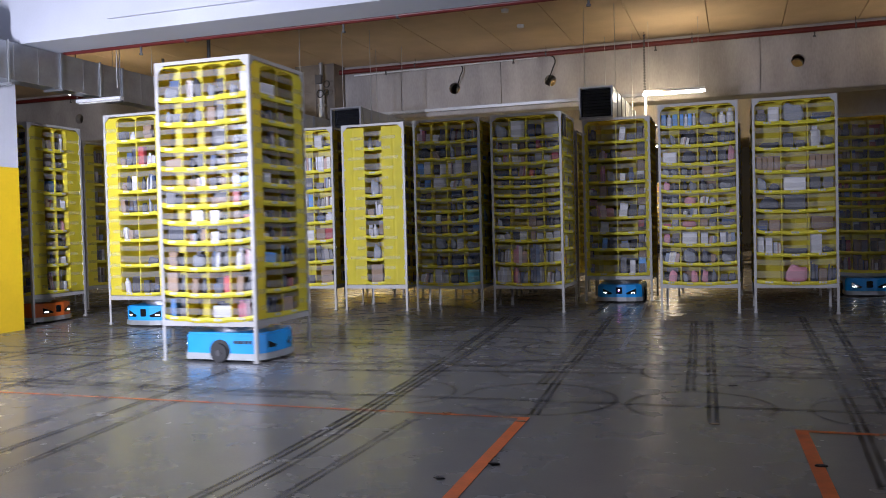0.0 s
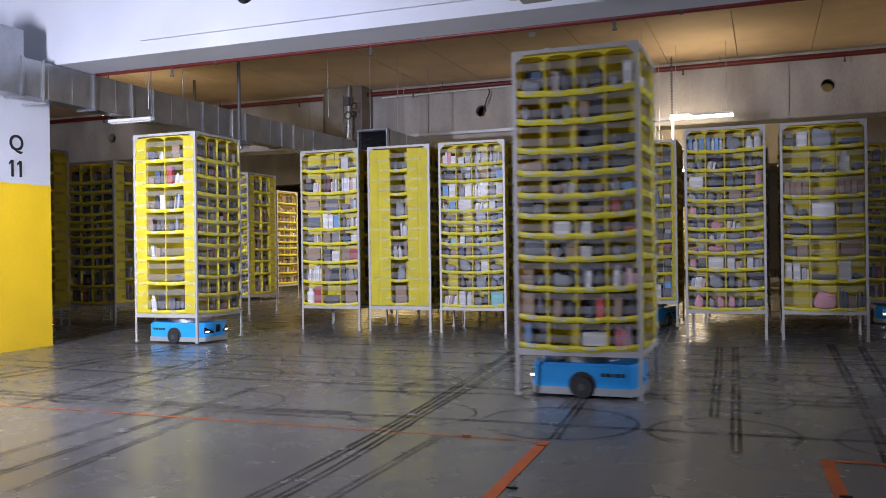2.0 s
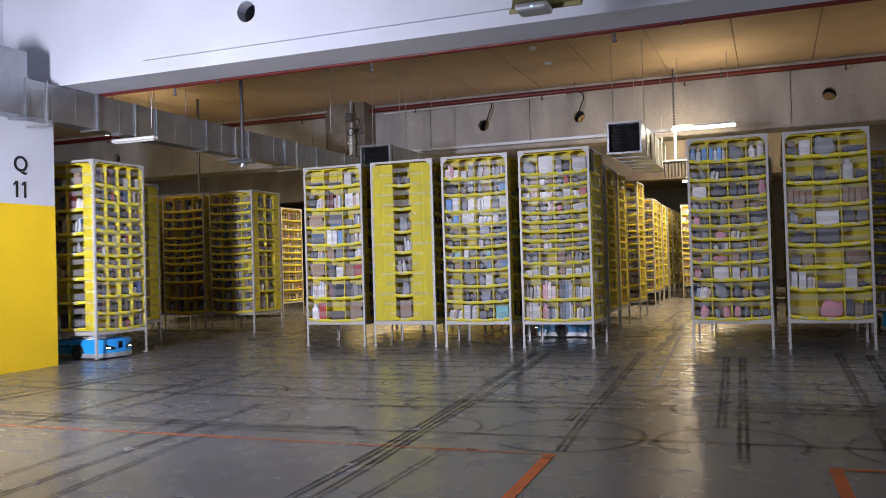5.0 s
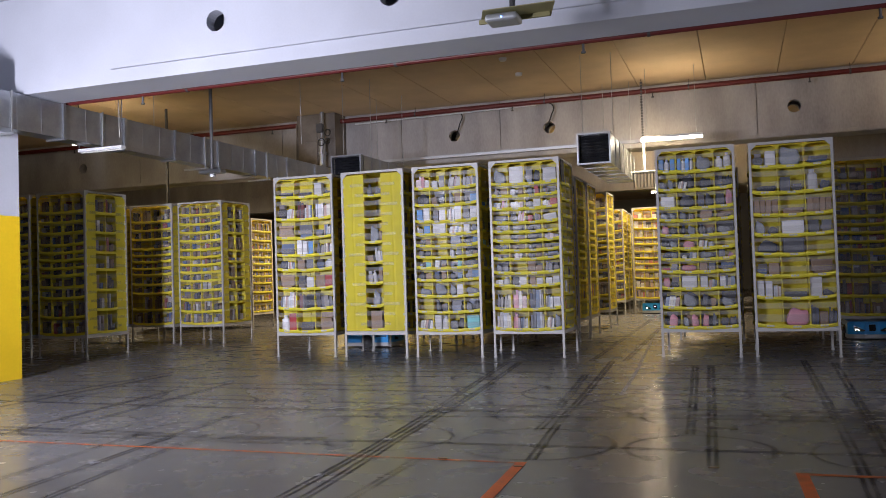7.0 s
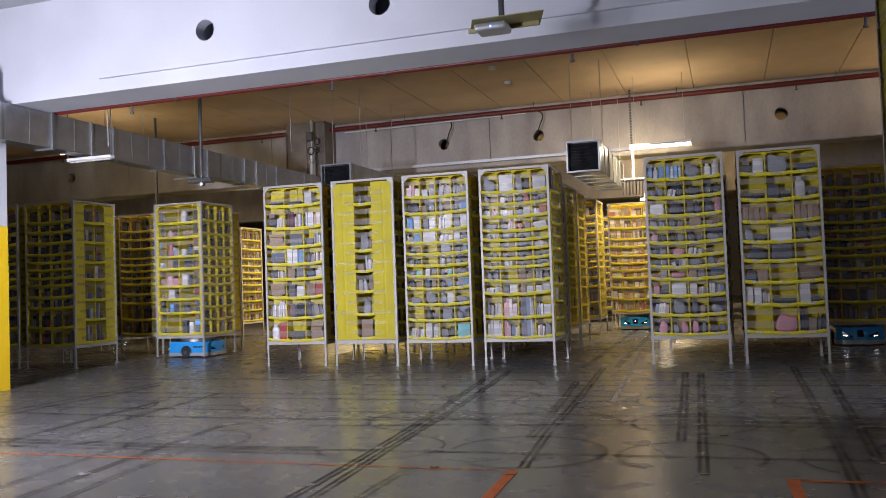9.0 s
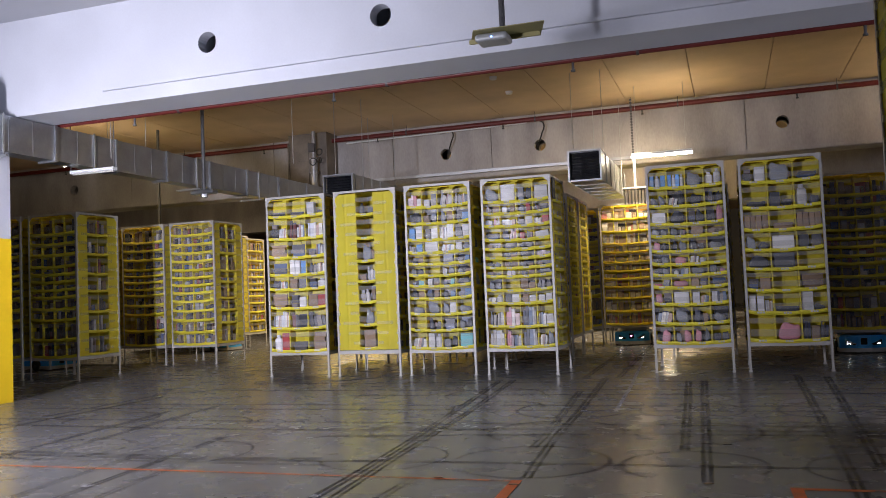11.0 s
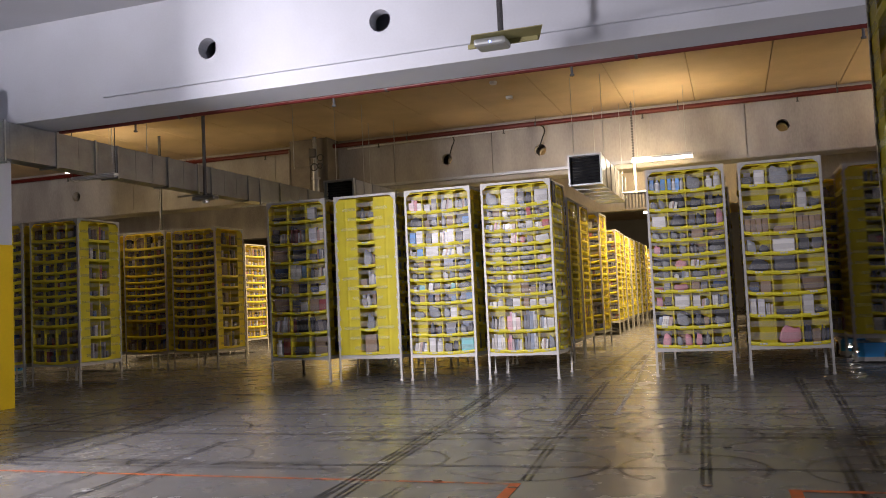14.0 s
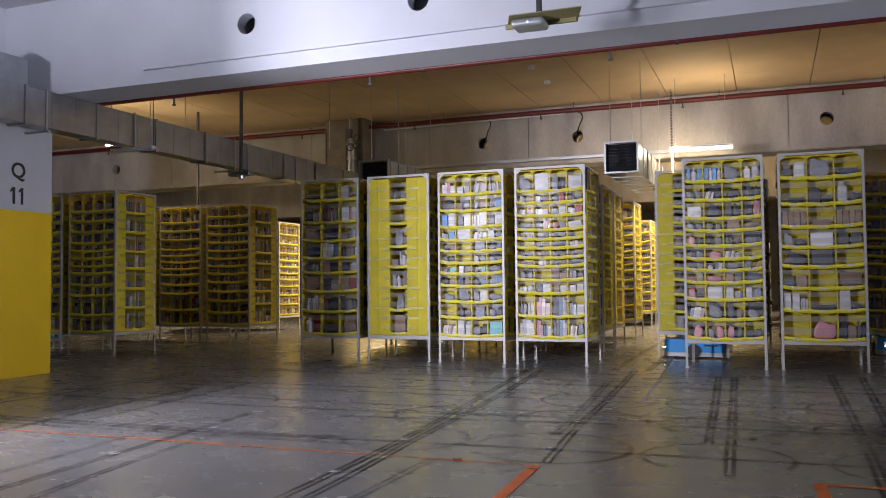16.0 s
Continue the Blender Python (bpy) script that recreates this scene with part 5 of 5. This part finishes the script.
def tube_light(x, y, z, length, watts, up, along="x", aim=0.0, side=0.0, lean=0.0, spread=180, label="lit white tube light hung from the ceiling"):
    bm = bmesh.new()
    d = Vector((length / 2, 0, 0)) if along == "x" else Vector((0, length / 2, 0))
    p = Vector((x, y, z))
    box(bm, x - (d.x or 0.03), x + (d.x or 0.03), y - (d.y or 0.03), y + (d.y or 0.03), z + 0.03, z + 0.07)
    root = thing("tube_light", bm, M_PLAST, label, "tube light")
    bm = bmesh.new()
    tube(bm, p - d, p + d, 0.026, 10)
    part("tube", bm, M_TUBE, root, "glowing white tube")
    for s in (-0.8, 0.8):
        bm = bmesh.new()
        q = p + d * s
        tube(bm, q + Vector((0, 0, 0.07)), (q.x, q.y, CEIL_Z), 0.005, 6)
        part("hanger", bm, M_STEEL, root)
    area("tube_lamp", (x, y, z - 0.05), (x + side, y + aim, 0), length, 0.12, watts, WARM, spread)
    area("tube_lamp", (x, y, z + 0.09), (x, y + lean, 9), length, 0.12, up, WARM)


tube_light(-1.08, 16.05, 3.56, 1.10, 88, 18, side=-4.0, aim=4.0, spread=150)
tube_light(-1.6, 18.8, 4.0, 1.0, 120, 10, side=-3.0)
tube_light(-1.75, 21.8, 4.4, 1.2, 150, 30, side=-3.0, spread=130)
tube_light(-1.75, 25.5, 3.42, 1.2, 170, 60)
# Added lamp that brightens the pods closing the aisle.
tube_light(-1.9, 31.6, 3.7, 1.2, 190, 60, aim=3.0, label="tube light added to brighten the end of the aisle")
# Three tubes added to light the far block; their fixtures are assumed.
tube_light(-9.45, 20.6, 3.35, 1.2, 290, 40, label="tube light put over the far block to light it")
tube_light(-17.0, 21.5, 4.3, 1.2, 240, 20, label="tube light put over the far block to light it")
tube_light(-12.0, 13.6, 4.05, 1.2, 26, 8, aim=6.0, label="tube light put over the far block to light it")
# Added uplight, hidden by the beam, that warms the left part of the ceiling.
tube_light(-13.0, 10.6, 4.25, 1.2, 0.5, 36, lean=8.0, label="added uplight hidden behind the front beam")
# Added uplight out of view; brightens the ceiling on the right.
tube_light(4.9, 15.9, 3.7, 1.2, 2, 105, label="added uplight out of view past the unlit block")


def access_point():
    root = tagged(new("access_point"), "pale grey wireless access point on a yellow bracket plate", "access point")
    bm = bmesh.new()
    prism(bm, [(-2.19, 7.55), (-2.05, 7.15), (-1.40, 7.15), (-1.52, 7.55)], 3.50, 3.508)
    part("plate", bm, M_SIGN, root, "yellow metal bracket plate")
    bm = bmesh.new()
    prism(bm, [(-2.16, 7.40), (-1.50, 7.40), (-1.50, 7.41), (-2.16, 7.41)], 3.46, 3.50)
    part("lip", bm, M_SIGN, root)
    bm = bmesh.new()
    rounded_box(bm, -2.06, -1.76, 7.22, 7.46, 3.42, 3.495, 0.03, 3)
    part("housing", bm, M_SKIRT, root, "rounded pale grey housing")
    bm = bmesh.new()
    box(bm, -1.905, -1.895, 7.21, 7.225, 3.445, 3.455)
    part("status_light", bm, mat("blue_led", (0.15, 0.3, 1.0), 0.3, vary=0, bump=0, emit=12), root, "tiny blue light")
    bm = bmesh.new()
    tube(bm, (-1.83, 7.36, 3.508), (-1.83, 7.36, CEIL_Z), 0.028, 8)
    for k in range(14):
        box(bm, -1.845, -1.815, 7.325, 7.333, 3.56 + 0.09 * k, 3.60 + 0.09 * k)
    part("stem", bm, M_ROD, root, "perforated steel hanger")


access_point()
for x, y in ((-3.72, 14.1), (-3.74, 15.3)):
    bm = bmesh.new()
    tube(bm, (x, y, CEIL_Z - 0.05), (x, y, CEIL_Z), 0.06, 14, 0.07)
    thing("smoke_detector", bm, M_PLAST, "small round smoke detector on the ceiling", "detector")
bm = bmesh.new()
box(bm, -1.685, -1.675, 16.92, 16.925, 3.55, CEIL_Z)
for k in range(24):
    box(bm, -1.70, -1.66, 16.9, 16.92, 3.55 + 0.055 * k, 3.585 + 0.055 * k)
thing("hanger_chain", bm, M_ROD, "slotted steel hanger strip from the ceiling", "hanger")


# ---- what moves ----
def carry(p, r, rows):
    """Pod and robot together. rows: seconds, x, y, robot's heading, pod's turn."""
    if p:
        walk(p, [(t, pose(x, y, LIFT, 0, 0, turn)) for t, x, y, h, turn in rows])
    walk(r, [(t, pose(x, y, 0, 0, 0, h)) for t, x, y, h, turn in rows])


def motions():
    carry(pod_a, robot_a, [(t, -4.59 + 1.597 * t, 7.03, 180, 0) for t in (0, 1, 2, 3, 4)] + [(5.0, 3.5, 7.03, 180, 0), (6.0, 5.0, 7.03, 180, 0), (16, 5.0, 7.03, 180, 0)])
    carry(pod_b, robot_b, [(0, -7.37, 9.55, -90, -90), (0.4, -7.37, 9.55, -85, -90), (1.0, -7.37, 9.55, -45, -90), (1.6, -7.37, 9.55, -2, -90), (2.2, -7.40, 9.55, 0, -90),
                           (2.8, -7.52, 9.55, 0, -90), (3.5, -7.80, 9.55, 0, -90), (4.4, -8.5, 9.55, 0, -90), (5.8, -10.1, 9.55, 0, -90), (6.4, -10.9, 9.55, 0, -90), (8.0, -13, 9.55, 0, -90), (10, -14, 9.55, 0, -90), (16, -14, 9.55, 0, -90)])
    carry(pod_c, robot_c, [(0, -9.62, 9.52, 0, 0), (0.6, -9.64, 9.52, 0, 0), (1.0, -9.72, 9.52, 0, 0), (2.0, -10.45, 9.52, 0, 0), (3.0, -12.0, 9.52, 0, 0), (5, -15.0, 9.52, 0, 0), (7, -17.0, 9.52, 0, 0), (16, -17.0, 9.52, 0, 0)])
    carry(pod_d, robot_d, [(0, -1.72, 13.30, -90, -90), (1.6, -1.72, 13.30, -92, -90), (2.4, -1.72, 13.30, -140, -90), (3.2, -1.74, 13.30, -180, -90), (3.8, -1.85, 13.30, -180, -90),
                           (4.6, -2.6, 13.30, -180, -90), (7.0, -5.92, 13.30, -180, -90), (8.4, -8.25, 13.30, -180, -90), (9.0, -9.30, 13.30, -180, -90), (10.5, -12.0, 13.30, -180, -90),
                           (11.3, -13.2, 13.30, -180, -90), (12.5, -14.2, 13.30, -180, -90), (16, -14.2, 13.30, -180, -90)])
    carry(pod_e, robot_e, [(0, -1.95, 32, -90, 0), (4, -1.95, 28, -90, 0), (7.0, -2.1, 23.0, -90, 0), (8.4, -1.98, 20.2, -90, 0), (9.0, -1.95, 19.2, -90, 0), (10.2, -1.90, 17.6, -90, 0), (11.2, -1.88, 17.2, -90, 0),
                           (11.6, -1.88, 17.2, -60, 0), (12.2, -1.88, 17.2, 0, 0), (13.0, -1.86, 17.2, 0, 0), (13.4, -1.70, 17.2, 0, 0), (14.0, -0.9, 17.2, 0, 0), (15, 0.6, 17.2, 0, 0), (16, 2.0, 17.2, 0, 0)])
    carry(pod_g, robot_g, [(0, -16, 17.75, 0, 0), (8.5, -15.5, 17.75, 0, 0), (10.5, -12.6, 17.75, 0, 0), (11.5, -11.05, 17.75, 0, 0), (12.3, -9.85, 17.75, 0, 0), (13.3, -8.4, 17.75, 0, 0), (15, -7.2, 17.75, 0, 0), (16, -7.2, 17.75, 0, 0)])
    carry(pod_h, robot_h, [(0, 7, 13.35, 180, -90), (12.5, 5, 13.35, 180, -90), (14.0, 2.05, 13.35, 180, -90), (14.5, 1.25, 13.35, 180, -90), (15.5, -0.25, 13.35, 180, -90), (16, -1.02, 13.35, 180, -90)])
    carry(pod_i, robot_i, [(0, 11.0, 4.32, 180, 0), (4.5, 7.0, 4.32, 180, 0), (5.6, 5.0, 4.32, 180, 0), (6.5, 4.0, 4.32, 180, 0), (7.6, 2.0, 4.32, 180, 0), (8.0, 1.29, 4.32, 180, 0), (13.0, 1.285, 4.32, 180, 0), (15.2, 1.27, 4.32, 180, 0), (16, 1.5, 4.32, 180, 0)])
    carry(pod_k, robot_k, [(t, x, 3.1, 0, 0) for t, x in ((0, -11.5), (3.5, -10.6), (5.0, -8.5), (5.8, -7.96), (12.4, -7.90), (12.8, -7.02), (13.2, -6.80), (13.6, -6.50), (14.3, -6.47), (16, -6.46))])


motions()
